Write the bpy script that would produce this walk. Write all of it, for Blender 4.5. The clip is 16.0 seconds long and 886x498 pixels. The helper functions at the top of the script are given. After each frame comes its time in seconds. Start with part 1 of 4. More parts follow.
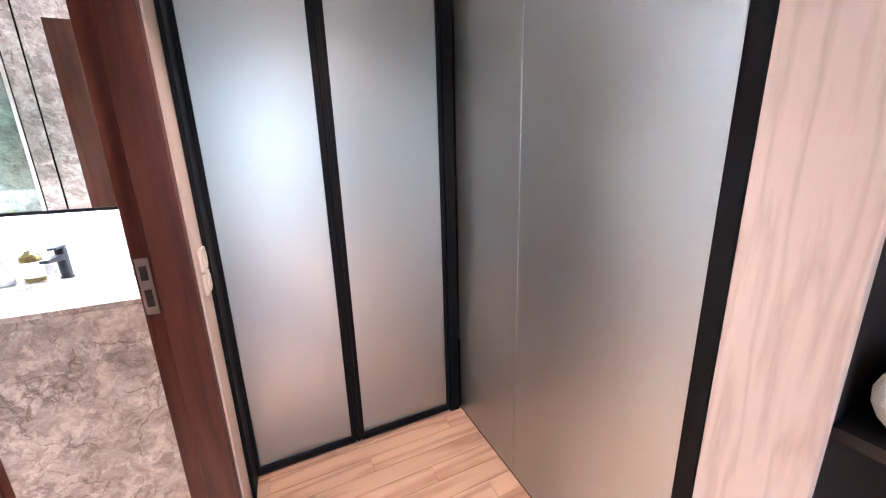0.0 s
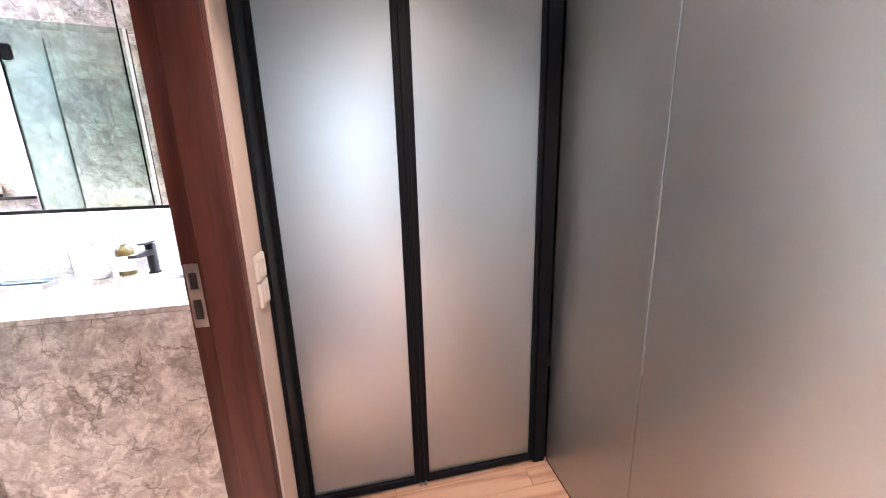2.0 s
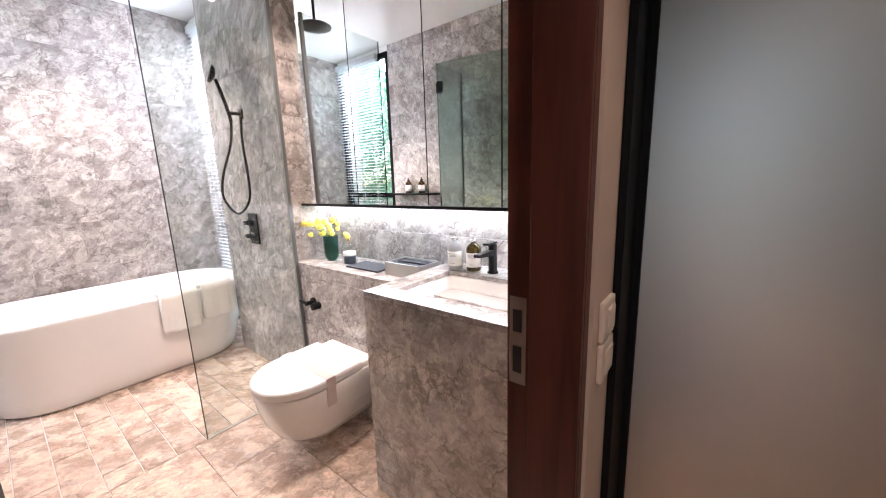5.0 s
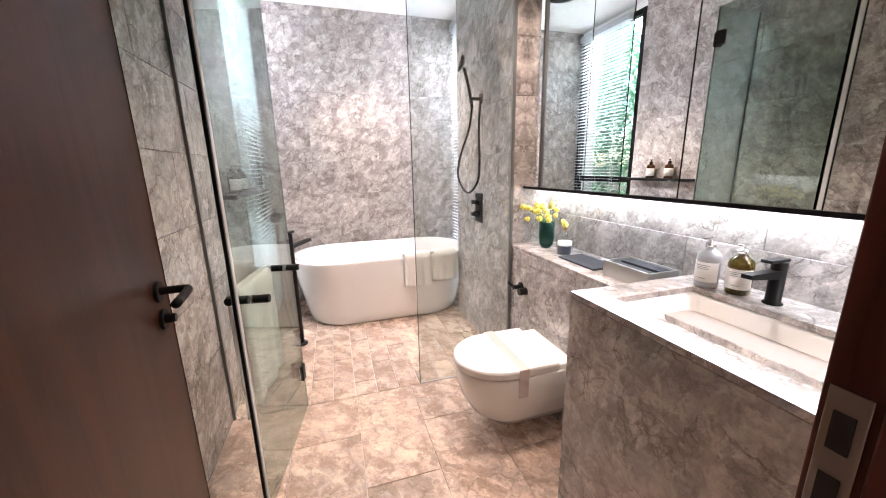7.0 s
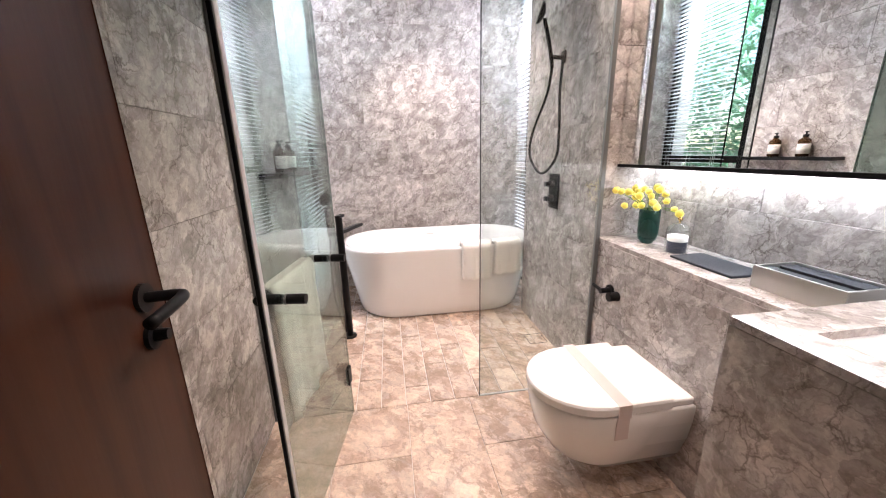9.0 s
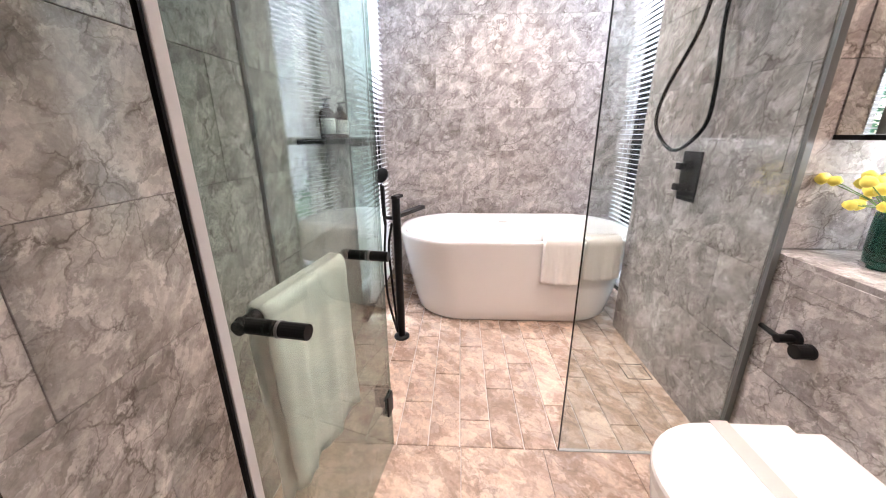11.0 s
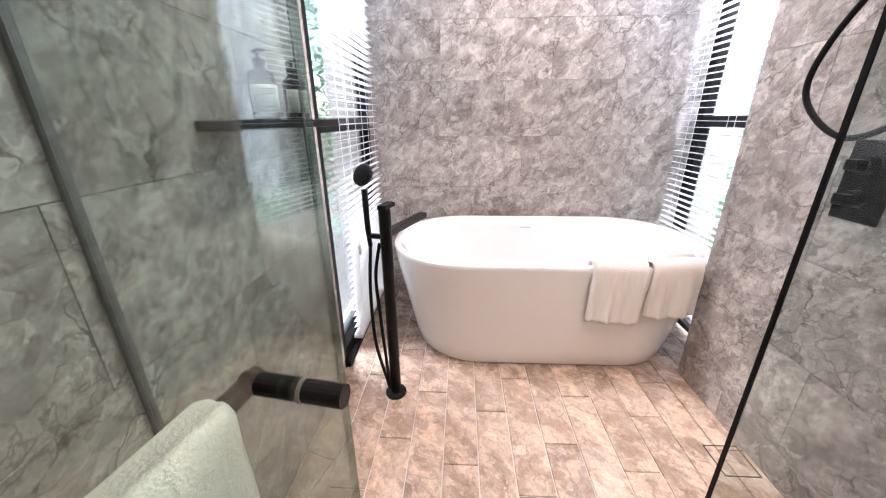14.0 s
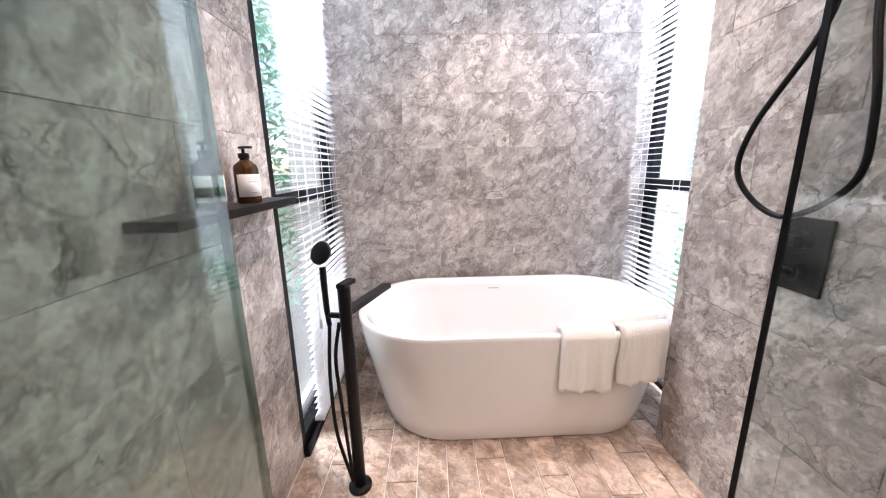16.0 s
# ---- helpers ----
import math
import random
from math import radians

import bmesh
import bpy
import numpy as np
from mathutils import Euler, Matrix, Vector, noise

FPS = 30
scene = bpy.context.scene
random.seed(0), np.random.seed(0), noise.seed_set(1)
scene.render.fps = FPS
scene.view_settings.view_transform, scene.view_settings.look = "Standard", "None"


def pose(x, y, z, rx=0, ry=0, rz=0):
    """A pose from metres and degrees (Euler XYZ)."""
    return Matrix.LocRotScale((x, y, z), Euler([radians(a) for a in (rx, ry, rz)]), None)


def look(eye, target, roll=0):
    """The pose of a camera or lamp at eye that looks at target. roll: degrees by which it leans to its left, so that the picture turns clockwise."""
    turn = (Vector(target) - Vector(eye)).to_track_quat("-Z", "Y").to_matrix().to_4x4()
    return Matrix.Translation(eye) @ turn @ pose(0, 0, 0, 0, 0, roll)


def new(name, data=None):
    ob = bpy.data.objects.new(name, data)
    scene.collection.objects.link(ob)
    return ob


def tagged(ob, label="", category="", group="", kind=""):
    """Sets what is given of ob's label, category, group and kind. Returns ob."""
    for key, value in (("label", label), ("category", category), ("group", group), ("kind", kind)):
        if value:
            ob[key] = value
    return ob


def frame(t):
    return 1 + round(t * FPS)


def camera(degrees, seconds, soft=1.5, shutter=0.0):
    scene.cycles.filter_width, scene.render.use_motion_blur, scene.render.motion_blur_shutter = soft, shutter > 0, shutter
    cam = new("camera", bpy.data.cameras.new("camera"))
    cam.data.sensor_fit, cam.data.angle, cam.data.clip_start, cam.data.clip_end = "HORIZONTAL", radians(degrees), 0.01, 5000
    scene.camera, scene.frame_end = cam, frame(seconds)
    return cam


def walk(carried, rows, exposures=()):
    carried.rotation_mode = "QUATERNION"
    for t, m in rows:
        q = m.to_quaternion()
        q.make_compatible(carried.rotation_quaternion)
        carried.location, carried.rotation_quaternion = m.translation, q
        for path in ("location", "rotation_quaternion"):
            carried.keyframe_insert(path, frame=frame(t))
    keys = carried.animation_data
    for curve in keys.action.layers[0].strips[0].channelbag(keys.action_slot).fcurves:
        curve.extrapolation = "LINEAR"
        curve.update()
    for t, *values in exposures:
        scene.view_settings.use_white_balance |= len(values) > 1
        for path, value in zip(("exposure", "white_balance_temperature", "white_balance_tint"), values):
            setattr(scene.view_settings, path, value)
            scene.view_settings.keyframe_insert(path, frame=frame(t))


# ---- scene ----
cam = camera(103.0, 16.0, soft=1.1)
PATH = [
    (0, (0.12, 0.059, 1.412), (0.928, 1.823, 0.928), -1.7),
    (0.5, (0.166, 0.096, 1.398), (0.92, 1.888, 0.928), -1.9),
    (1, (0.191, 0.161, 1.392), (0.857, 1.988, 0.923), -1.6),
    (1.5, (0.189, 0.244, 1.38), (0.713, 2.118, 0.92), -1.7),
    (2, (0.184, 0.356, 1.382), (0.588, 2.262, 0.933), -1.6),
    (2.5, (0.17, 0.456, 1.382), (0.455, 2.385, 0.938), -1.6),
    (3, (0.155, 0.539, 1.38), (0.258, 2.491, 0.954), -1.6),
    (3.5, (0.154, 0.626, 1.382), (-0.188, 2.553, 0.97), -2.0),
    (4, (0.124, 0.667, 1.381), (-0.535, 2.512, 0.977), -2.1),
    (4.5, (0.053, 0.735, 1.382), (-0.906, 2.446, 0.989), -1.8),
    (5, (0.004, 0.781, 1.375), (-1.204, 2.329, 0.997), -1.9),
    (5.2, (-0.001, 0.791, 1.369), (-1.279, 2.284, 0.996), -1.3),
    (7.3, (-0.127, 0.888, 1.386), (-2.013, 1.378, 0.937), -1.3),
    (7.5, (-0.15, 0.883, 1.365), (-2.04, 1.36, 0.916), -1.3),
    (8, (-0.238, 0.876, 1.352), (-2.128, 1.318, 0.871), -1.5),
    (8.5, (-0.33, 0.866, 1.344), (-2.221, 1.28, 0.839), -1.6),
    (9, (-0.458, 0.887, 1.331), (-2.369, 1.17, 0.811), -1.4),
    (9.5, (-0.554, 0.873, 1.317), (-2.477, 0.98, 0.778), -1.5),
    (9.7, (-0.595, 0.88, 1.326), (-2.514, 0.92, 0.764), -1.8),
    (11.8, (-1.129, 0.901, 1.235), (-3.025, 0.784, 0.61), -0.2),
    (12, (-1.155, 0.882, 1.249), (-3.048, 0.764, 0.614), -0.2),
    (12.5, (-1.253, 0.838, 1.245), (-3.141, 0.73, 0.599), -0.0),
    (13, (-1.375, 0.843, 1.242), (-3.253, 0.711, 0.57), -0.6),
    (13.5, (-1.511, 0.821, 1.238), (-3.386, 0.712, 0.549), -0.5),
    (14, (-1.624, 0.83, 1.254), (-3.496, 0.733, 0.557), -0.4),
    (14.5, (-1.67, 0.843, 1.286), (-3.545, 0.775, 0.594), -0.7),
    (15, (-1.693, 0.845, 1.322), (-3.583, 0.828, 0.667), -0.9),
    (15.5, (-1.691, 0.863, 1.324), (-3.617, 0.878, 0.785), -1.1),
    (16, (-1.696, 0.87, 1.35), (-3.644, 0.926, 0.902), -1.1),
]
walk(cam, [(t, look(eye, target, roll)) for t, eye, target, roll in PATH], [(0.0, 3.65, 5350, 13), (2.0, 3.6, 5600, 14), (3.0, 2.95, 5850, 15), (4.0, 2.05, 6050, 15), (5.0, 1.75, 6150, 15), (7.5, 1.55, 6350, 15), (12.0, 1.45, 6200, 15), (16.0, 1.25, 6150, 14)])

# ---- sky and daylight ----
world = bpy.data.worlds.new("sky")
scene.world = world
world.use_nodes = True
sky = world.node_tree.nodes.new("ShaderNodeTexSky")
sky.sky_type, sky.sun_disc = "NISHITA", False
sky.sun_elevation, sky.sun_rotation = radians(47), radians(195)
world.node_tree.links.new(sky.outputs[0], world.node_tree.nodes["Background"].inputs[0])
world.node_tree.nodes["Background"].inputs[1].default_value = 0.15

sun = new("sun", bpy.data.lights.new("sun", "SUN"))
sun.data.energy, sun.data.angle, sun.data.color = 5.0, radians(10), (1, 0.95, 0.88)
sun.matrix_world = look((0, 0, 5.6), (1.3, 5.0, 0))


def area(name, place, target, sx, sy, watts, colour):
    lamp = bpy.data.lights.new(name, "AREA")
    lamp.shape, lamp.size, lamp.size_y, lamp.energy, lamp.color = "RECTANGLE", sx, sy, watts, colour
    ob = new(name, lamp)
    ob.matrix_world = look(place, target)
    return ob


def spot(name, place, watts, colour, degrees=110, radius=0.025):
    lamp = bpy.data.lights.new(name, "SPOT")
    lamp.energy, lamp.color, lamp.spot_size, lamp.spot_blend, lamp.shadow_soft_size = watts, colour, radians(degrees), 0.6, radius
    ob = new(name, lamp)
    ob.matrix_world = look(place, (place[0], place[1] + 0.001, 0))
    return ob


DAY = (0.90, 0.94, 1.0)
WARM = (1.0, 0.80, 0.67)
# Added fill lamps outside, above both bath windows, boosting the sky's light indoors.
area("sky_fill_left", (-3.60, -0.75, 3.35), (-3.45, 1.2, 0.9), 1.6, 1.0, 410, DAY)
area("sky_fill_right", (-3.62, 3.25, 3.35), (-3.45, 1.2, 0.9), 1.6, 1.0, 410, DAY)
area("bedroom_window_light", (0.13, -2.86, 1.31), (0.13, 0.0, 1.31), 0.46, 2.40, 1.3, (0.80, 0.93, 1.0))
for dx, dy, watts in ((-1.50, 1.80, 42), (-0.78, 1.90, 25), (-2.62, 1.30, 40), (-3.35, 1.25, 44)):
    spot("downlight_beam", (dx, dy, 2.885), watts, WARM, 104)
# The lamp at y=-1.3 is unseen, added to brighten the passage wall.
for dx, dy, watts in ((0.42, 1.10, 12), (0.42, -1.3, 5)):
    spot("downlight_beam", (dx, dy, 2.585), watts, (1.0, 0.76, 0.60), 84)
area("cabinet_strip_light", (-1.23, 2.245, 1.240), (-1.23, 2.262, 0.0), 1.80, 0.02, 1.1, (0.88, 0.95, 1.0))


# ---- materials ----
def shader(name):
    m = bpy.data.materials.new(name)
    m.use_nodes = True
    return m, m.node_tree.nodes, m.node_tree.links, m.node_tree.nodes["Principled BSDF"]


def plain(name, colour, rough=0.5, metal=0.0, grain=0.0, scale=40.0, bump=0.0, relief=0.002, coat=0.0, transmission=0.0, ior=1.45, blotch=0.08, spec=0.5):
    m, n, l, p = shader(name)
    p.inputs["Roughness"].default_value, p.inputs["Metallic"].default_value = rough, metal
    p.inputs["Coat Weight"].default_value, p.inputs["Specular IOR Level"].default_value = coat, spec
    p.inputs["Transmission Weight"].default_value, p.inputs["IOR"].default_value = transmission, ior
    co = n.new("ShaderNodeTexCoord")
    fine = n.new("ShaderNodeTexNoise")
    fine.inputs["Scale"].default_value, fine.inputs["Detail"].default_value = scale, 6
    l.new(co.outputs["Object"], fine.inputs["Vector"])
    big = n.new("ShaderNodeTexNoise")
    big.inputs["Scale"].default_value = 2.5
    l.new(co.outputs["Object"], big.inputs["Vector"])
    mix = n.new("ShaderNodeMix")
    mix.data_type = "RGBA"
    mix.inputs["A"].default_value = (*[c * (1 - blotch) for c in colour], 1)
    mix.inputs["B"].default_value = (*[min(1, c * (1 + blotch)) for c in colour], 1)
    add = n.new("ShaderNodeMath")
    add.operation = "MULTIPLY_ADD"
    add.inputs[1].default_value = 0.5 + grain
    l.new(fine.outputs["Fac"], add.inputs[0])
    half = n.new("ShaderNodeMath")
    half.operation, half.inputs[1].default_value = "MULTIPLY", 0.5
    l.new(big.outputs["Fac"], half.inputs[0])
    l.new(half.outputs[0], add.inputs[2])
    l.new(add.outputs[0], mix.inputs["Factor"])
    l.new(mix.outputs["Result"], p.inputs["Base Color"])
    if bump:
        b = n.new("ShaderNodeBump")
        b.inputs["Strength"].default_value, b.inputs["Distance"].default_value = bump, relief
        l.new(fine.outputs["Fac"], b.inputs["Height"])
        l.new(b.outputs[0], p.inputs["Normal"])
    return m


def marble(name, dark, light, vein, rough, scale=1.0, spread=0.09):
    """Brecciated grey stone: streaked cloudy ground, broken pale fragments and a broken net of fine dark cracks, shifted from tile to tile."""
    m, n, l, p = shader(name)

    def noise(vector, size, detail, rough_=0.55):
        t = n.new("ShaderNodeTexNoise")
        t.inputs["Scale"].default_value, t.inputs["Detail"].default_value, t.inputs["Roughness"].default_value = size * scale, detail, rough_
        l.new(vector, t.inputs["Vector"])
        return t

    def span(value, a, b, lo, hi):
        r = n.new("ShaderNodeMapRange")
        for key, v in (("From Min", a), ("From Max", b), ("To Min", lo), ("To Max", hi)):
            r.inputs[key].default_value = v
        l.new(value, r.inputs["Value"])
        return r.outputs[0]

    def times(x, y):
        t = n.new("ShaderNodeMath")
        t.operation = "MULTIPLY"
        l.new(x, t.inputs[0])
        l.new(y, t.inputs[1])
        return t.outputs[0]

    def blend(fac, colour, tone):
        t = n.new("ShaderNodeMix")
        t.data_type = "RGBA"
        t.inputs["B"].default_value = (*tone, 1)
        l.new(fac, t.inputs["Factor"])
        l.new(colour, t.inputs["A"])
        return t.outputs["Result"]

    def brighten(colour, value):
        t = n.new("ShaderNodeHueSaturation")
        l.new(value, t.inputs["Value"])
        l.new(colour, t.inputs["Color"])
        return t.outputs[0]

    co, info = n.new("ShaderNodeTexCoord"), n.new("ShaderNodeObjectInfo")
    comb, shift = n.new("ShaderNodeCombineXYZ"), n.new("ShaderNodeVectorMath")
    for i in range(3):
        l.new(info.outputs["Random"], comb.inputs[i])
    shift.operation = "MULTIPLY_ADD"
    shift.inputs[1].default_value = (37.0, 53.0, 71.0)
    l.new(comb.outputs[0], shift.inputs[0])
    l.new(co.outputs["Object"], shift.inputs[2])
    lean = n.new("ShaderNodeMapping")
    lean.vector_type = "TEXTURE"
    lean.inputs["Rotation"].default_value, lean.inputs["Scale"].default_value = (0.25, -0.3, 0.75), (1.25, 0.95, 1.1)
    l.new(shift.outputs[0], lean.inputs["Vector"])
    warp = noise(lean.outputs[0], 9.0, 5, 0.6)
    bend = n.new("ShaderNodeVectorMath")
    bend.operation = "MULTIPLY_ADD"
    bend.inputs[1].default_value = (0.13 / scale,) * 3
    l.new(warp.outputs["Color"], bend.inputs[0])
    l.new(lean.outputs[0], bend.inputs[2])
    body = bend.outputs[0]

    cloud = noise(body, 9.0, 10, 0.66)
    ramp = n.new("ShaderNodeValToRGB")
    ramp.color_ramp.elements[0].position, ramp.color_ramp.elements[0].color = 0.34, (*dark, 1)
    ramp.color_ramp.elements[1].position, ramp.color_ramp.elements[1].color = 0.62, (*light, 1)
    l.new(cloud.outputs["Fac"], ramp.inputs[0])
    out = ramp.outputs[0]
    # broken fragments, each of its own tone
    for size, low, high in ((15.0, 0.79, 1.18), (38.0, 0.86, 1.15)):
        cells = n.new("ShaderNodeTexVoronoi")
        cells.inputs["Scale"].default_value = size * scale
        l.new(body, cells.inputs["Vector"])
        grey = n.new("ShaderNodeSeparateColor")
        l.new(cells.outputs["Color"], grey.inputs[0])
        out = brighten(out, span(grey.outputs[0], 0.0, 1.0, low, high))
    # fine cracks that come and go
    patch = noise(shift.outputs[0], 6.0, 4)
    gate = span(patch.outputs["Fac"], 0.41, 0.55, 0.0, 1.0)
    for size, width, weight in ((5.0, 0.020, 0.72), (13.0, 0.038, 0.52), (30.0, 0.05, 0.25)):
        crack = n.new("ShaderNodeTexVoronoi")
        crack.feature = "DISTANCE_TO_EDGE"
        crack.inputs["Scale"].default_value = size * scale
        l.new(body, crack.inputs["Vector"])
        out = blend(times(span(crack.outputs["Distance"], 0.0, width, weight, 0.0), gate), out, vein)
    # dark smudges along the streaks and pale flecks
    smudge = noise(body, 21.0, 6, 0.6)
    out = blend(span(smudge.outputs["Fac"], 0.57, 0.66, 0.0, 0.55), out, [0.6 * d + 0.4 * v for d, v in zip(dark, vein)])
    fleck = noise(body, 15.0, 8, 0.7)
    out = blend(span(fleck.outputs["Fac"], 0.55, 0.63, 0.0, 0.7), out, [min(0.82, c * 1.28) for c in light])
    grit = noise(shift.outputs[0], 60.0, 6, 0.7)
    out = brighten(out, span(grit.outputs["Fac"], 0.30, 0.70, 0.84, 1.16))
    # whole tiles differ a little
    out = brighten(out, span(info.outputs["Random"], 0.0, 1.0, 1 - spread, 1 + spread))
    l.new(out, p.inputs["Base Color"])
    l.new(span(cloud.outputs["Fac"], 0.0, 1.0, rough * 0.7, rough * 1.4), p.inputs["Roughness"])
    b = n.new("ShaderNodeBump")
    b.inputs["Strength"].default_value, b.inputs["Distance"].default_value = 0.08, 0.001
    l.new(cloud.outputs["Fac"], b.inputs["Height"])
    l.new(b.outputs[0], p.inputs["Normal"])
    return m


def wood(name, dark, light, rough, axis=0, scale=1.0, rings=9.0, coat=0.0, spec=0.5):
    m, n, l, p = shader(name)
    co, info = n.new("ShaderNodeTexCoord"), n.new("ShaderNodeObjectInfo")
    comb = n.new("ShaderNodeCombineXYZ")
    for i in range(3):
        l.new(info.outputs["Random"], comb.inputs[i])
    shift = n.new("ShaderNodeVectorMath")
    shift.operation = "MULTIPLY_ADD"
    shift.inputs[1].default_value = (31, 17, 23)
    l.new(comb.outputs[0], shift.inputs[0])
    l.new(co.outputs["Object"], shift.inputs[2])
    stretch = n.new("ShaderNodeVectorMath")
    stretch.operation = "MULTIPLY"
    s = [1.0, 1.0, 1.0]
    s[axis] = 0.09
    stretch.inputs[1].default_value = s
    l.new(shift.outputs[0], stretch.inputs[0])
    warp = n.new("ShaderNodeTexNoise")
    warp.inputs["Scale"].default_value, warp.inputs["Detail"].default_value = 3.5 * scale, 3
    l.new(stretch.outputs[0], warp.inputs["Vector"])
    ring = n.new("ShaderNodeMath")
    ring.operation, ring.inputs[1].default_value = "MULTIPLY", rings
    l.new(warp.outputs["Fac"], ring.inputs[0])
    saw = n.new("ShaderNodeMath")
    saw.operation, saw.inputs[1].default_value = "PINGPONG", 0.5
    l.new(ring.outputs[0], saw.inputs[0])
    fibre = n.new("ShaderNodeTexNoise")
    fibre.inputs["Scale"].default_value, fibre.inputs["Detail"].default_value = 90 * scale, 4
    l.new(stretch.outputs[0], fibre.inputs["Vector"])
    add = n.new("ShaderNodeMath")
    add.operation, add.inputs[1].default_value = "MULTIPLY_ADD", 0.5
    l.new(fibre.outputs["Fac"], add.inputs[0])
    l.new(saw.outputs[0], add.inputs[2])
    ramp = n.new("ShaderNodeValToRGB")
    ramp.color_ramp.elements[0].position, ramp.color_ramp.elements[0].color = 0.20, (*dark, 1)
    ramp.color_ramp.elements[1].position, ramp.color_ramp.elements[1].color = 0.62, (*light, 1)
    l.new(add.outputs[0], ramp.inputs[0])
    tone = n.new("ShaderNodeMapRange")
    tone.inputs["To Min"].default_value, tone.inputs["To Max"].default_value = 0.88, 1.1
    l.new(info.outputs["Random"], tone.inputs["Value"])
    hsv = n.new("ShaderNodeHueSaturation")
    l.new(tone.outputs[0], hsv.inputs["Value"])
    l.new(ramp.outputs[0], hsv.inputs["Color"])
    l.new(hsv.outputs[0], p.inputs["Base Color"])
    p.inputs["Roughness"].default_value, p.inputs["Coat Weight"].default_value = rough, coat
    p.inputs["Specular IOR Level"].default_value = spec
    b = n.new("ShaderNodeBump")
    b.inputs["Strength"].default_value, b.inputs["Distance"].default_value = 0.15, 0.001
    l.new(fibre.outputs["Fac"], b.inputs["Height"])
    l.new(b.outputs[0], p.inputs["Normal"])
    return m


def glow(name, colour, strength):
    m, n, l, p = shader(name)
    p.inputs["Emission Color"].default_value, p.inputs["Emission Strength"].default_value = (*colour, 1), strength
    return m


def clear_glass(name, tint, rough=0.0, base=0.06):
    """Thin architectural glass: sharp gloss over a clear, faintly green body."""
    m = bpy.data.materials.new(name)
    m.use_nodes = True
    n, l = m.node_tree.nodes, m.node_tree.links
    n.clear()
    out, mix = n.new("ShaderNodeOutputMaterial"), n.new("ShaderNodeMixShader")
    body, shine, facing = n.new("ShaderNodeBsdfTransparent"), n.new("ShaderNodeBsdfGlossy"), n.new("ShaderNodeLayerWeight")
    body.inputs[0].default_value = (*tint, 1)
    shine.inputs["Roughness"].default_value = rough
    facing.inputs[0].default_value = 0.5
    power, lift = n.new("ShaderNodeMath"), n.new("ShaderNodeMath")
    power.operation, power.inputs[1].default_value = "POWER", 4.2
    l.new(facing.outputs["Facing"], power.inputs[0])
    lift.operation, lift.inputs[1].default_value, lift.inputs[2].default_value = "MULTIPLY_ADD", 0.88, base
    l.new(power.outputs[0], lift.inputs[0])
    l.new(lift.outputs[0], mix.inputs[0])
    l.new(body.outputs[0], mix.inputs[1])
    l.new(shine.outputs[0], mix.inputs[2])
    l.new(mix.outputs[0], out.inputs[0])
    return m


M_STONE = marble("grey_brown_marble", (0.268, 0.239, 0.223), (0.480, 0.440, 0.420), (0.095, 0.075, 0.063), 0.075)
# Same stone on the floor, with the downlights' warm light put into its colour.
M_FLOOR = marble("warm_lit_floor_marble", (0.37, 0.268, 0.205), (0.58, 0.455, 0.372), (0.21, 0.155, 0.125), 0.26, spread=0.15)
M_GROUT = plain("grey_grout", (0.68, 0.65, 0.62), 0.85, grain=0.2)
M_GROUT_DARK = plain("wall_joint", (0.36, 0.335, 0.315), 0.85, grain=0.2)
M_PAINT = plain("white_paint", (0.82, 0.81, 0.79), 0.6, blotch=0.02, bump=0.05, scale=200)
M_BEIGE = plain("beige_paint", (0.62, 0.50, 0.41), 0.55, blotch=0.04, bump=0.1, scale=160)
M_BLACK = plain("matt_black_metal", (0.005, 0.005, 0.0055), 0.42, blotch=0.15, spec=0.22)
M_FRAME = plain("black_aluminium", (0.005, 0.005, 0.0055), 0.5, blotch=0.15, spec=0.12)
M_WHITE = plain("white_acrylic", (0.86, 0.85, 0.84), 0.14, blotch=0.01, coat=0.3)
M_CERAMIC = plain("white_ceramic", (0.86, 0.85, 0.83), 0.07, blotch=0.01, coat=0.5)
M_LID = plain("lid_plastic", (0.84, 0.83, 0.81), 0.2, blotch=0.01)
M_TAPE = plain("paper_band", (0.60, 0.52, 0.50), 0.5, blotch=0.03)
M_TOWEL = plain("white_terry", (0.84, 0.82, 0.78), 0.95, grain=0.3, scale=210, bump=0.8, relief=0.003, blotch=0.04)
M_CHROME = plain("chrome", (0.8, 0.8, 0.8), 0.08, metal=1.0, blotch=0.02)
M_STEEL = plain("brushed_steel", (0.55, 0.54, 0.52), 0.32, metal=1.0, blotch=0.05)
M_MIRROR = plain("mirror_silver", (0.90, 0.92, 0.91), 0.004, metal=1.0, blotch=0.0)
# Shower door's tint is deepened to stand in for shade on the wall behind.
M_GLASS = clear_glass("shower_glass", (0.745, 0.83, 0.80), base=0.085)
M_SCREEN = clear_glass("clear_shower_glass", (0.86, 0.895, 0.885), base=0.045)
M_PANE = clear_glass("window_glass", (0.95, 0.98, 0.98))
M_GEDGE = clear_glass("glass_edge", (0.50, 0.62, 0.57), 0.1)
M_CHANNEL = plain("grey_channel", (0.16, 0.165, 0.16), 0.4, metal=0.5)
M_SEAL = plain("grey_seal", (0.42, 0.42, 0.42), 0.35, blotch=0.05)
M_SLAT = plain("white_slat", (0.60, 0.60, 0.63), 0.45, blotch=0.02)
M_CORD = plain("white_cord", (0.7, 0.7, 0.7), 0.8)
M_FROST = plain("frosted_grey_glass", (0.40, 0.42, 0.415), 0.38, metal=0.97, blotch=0.02, scale=300, bump=0.02)
M_JAMB = wood("dark_red_wood", (0.062, 0.016, 0.010), (0.105, 0.031, 0.020), 0.40, axis=2, spec=0.3)
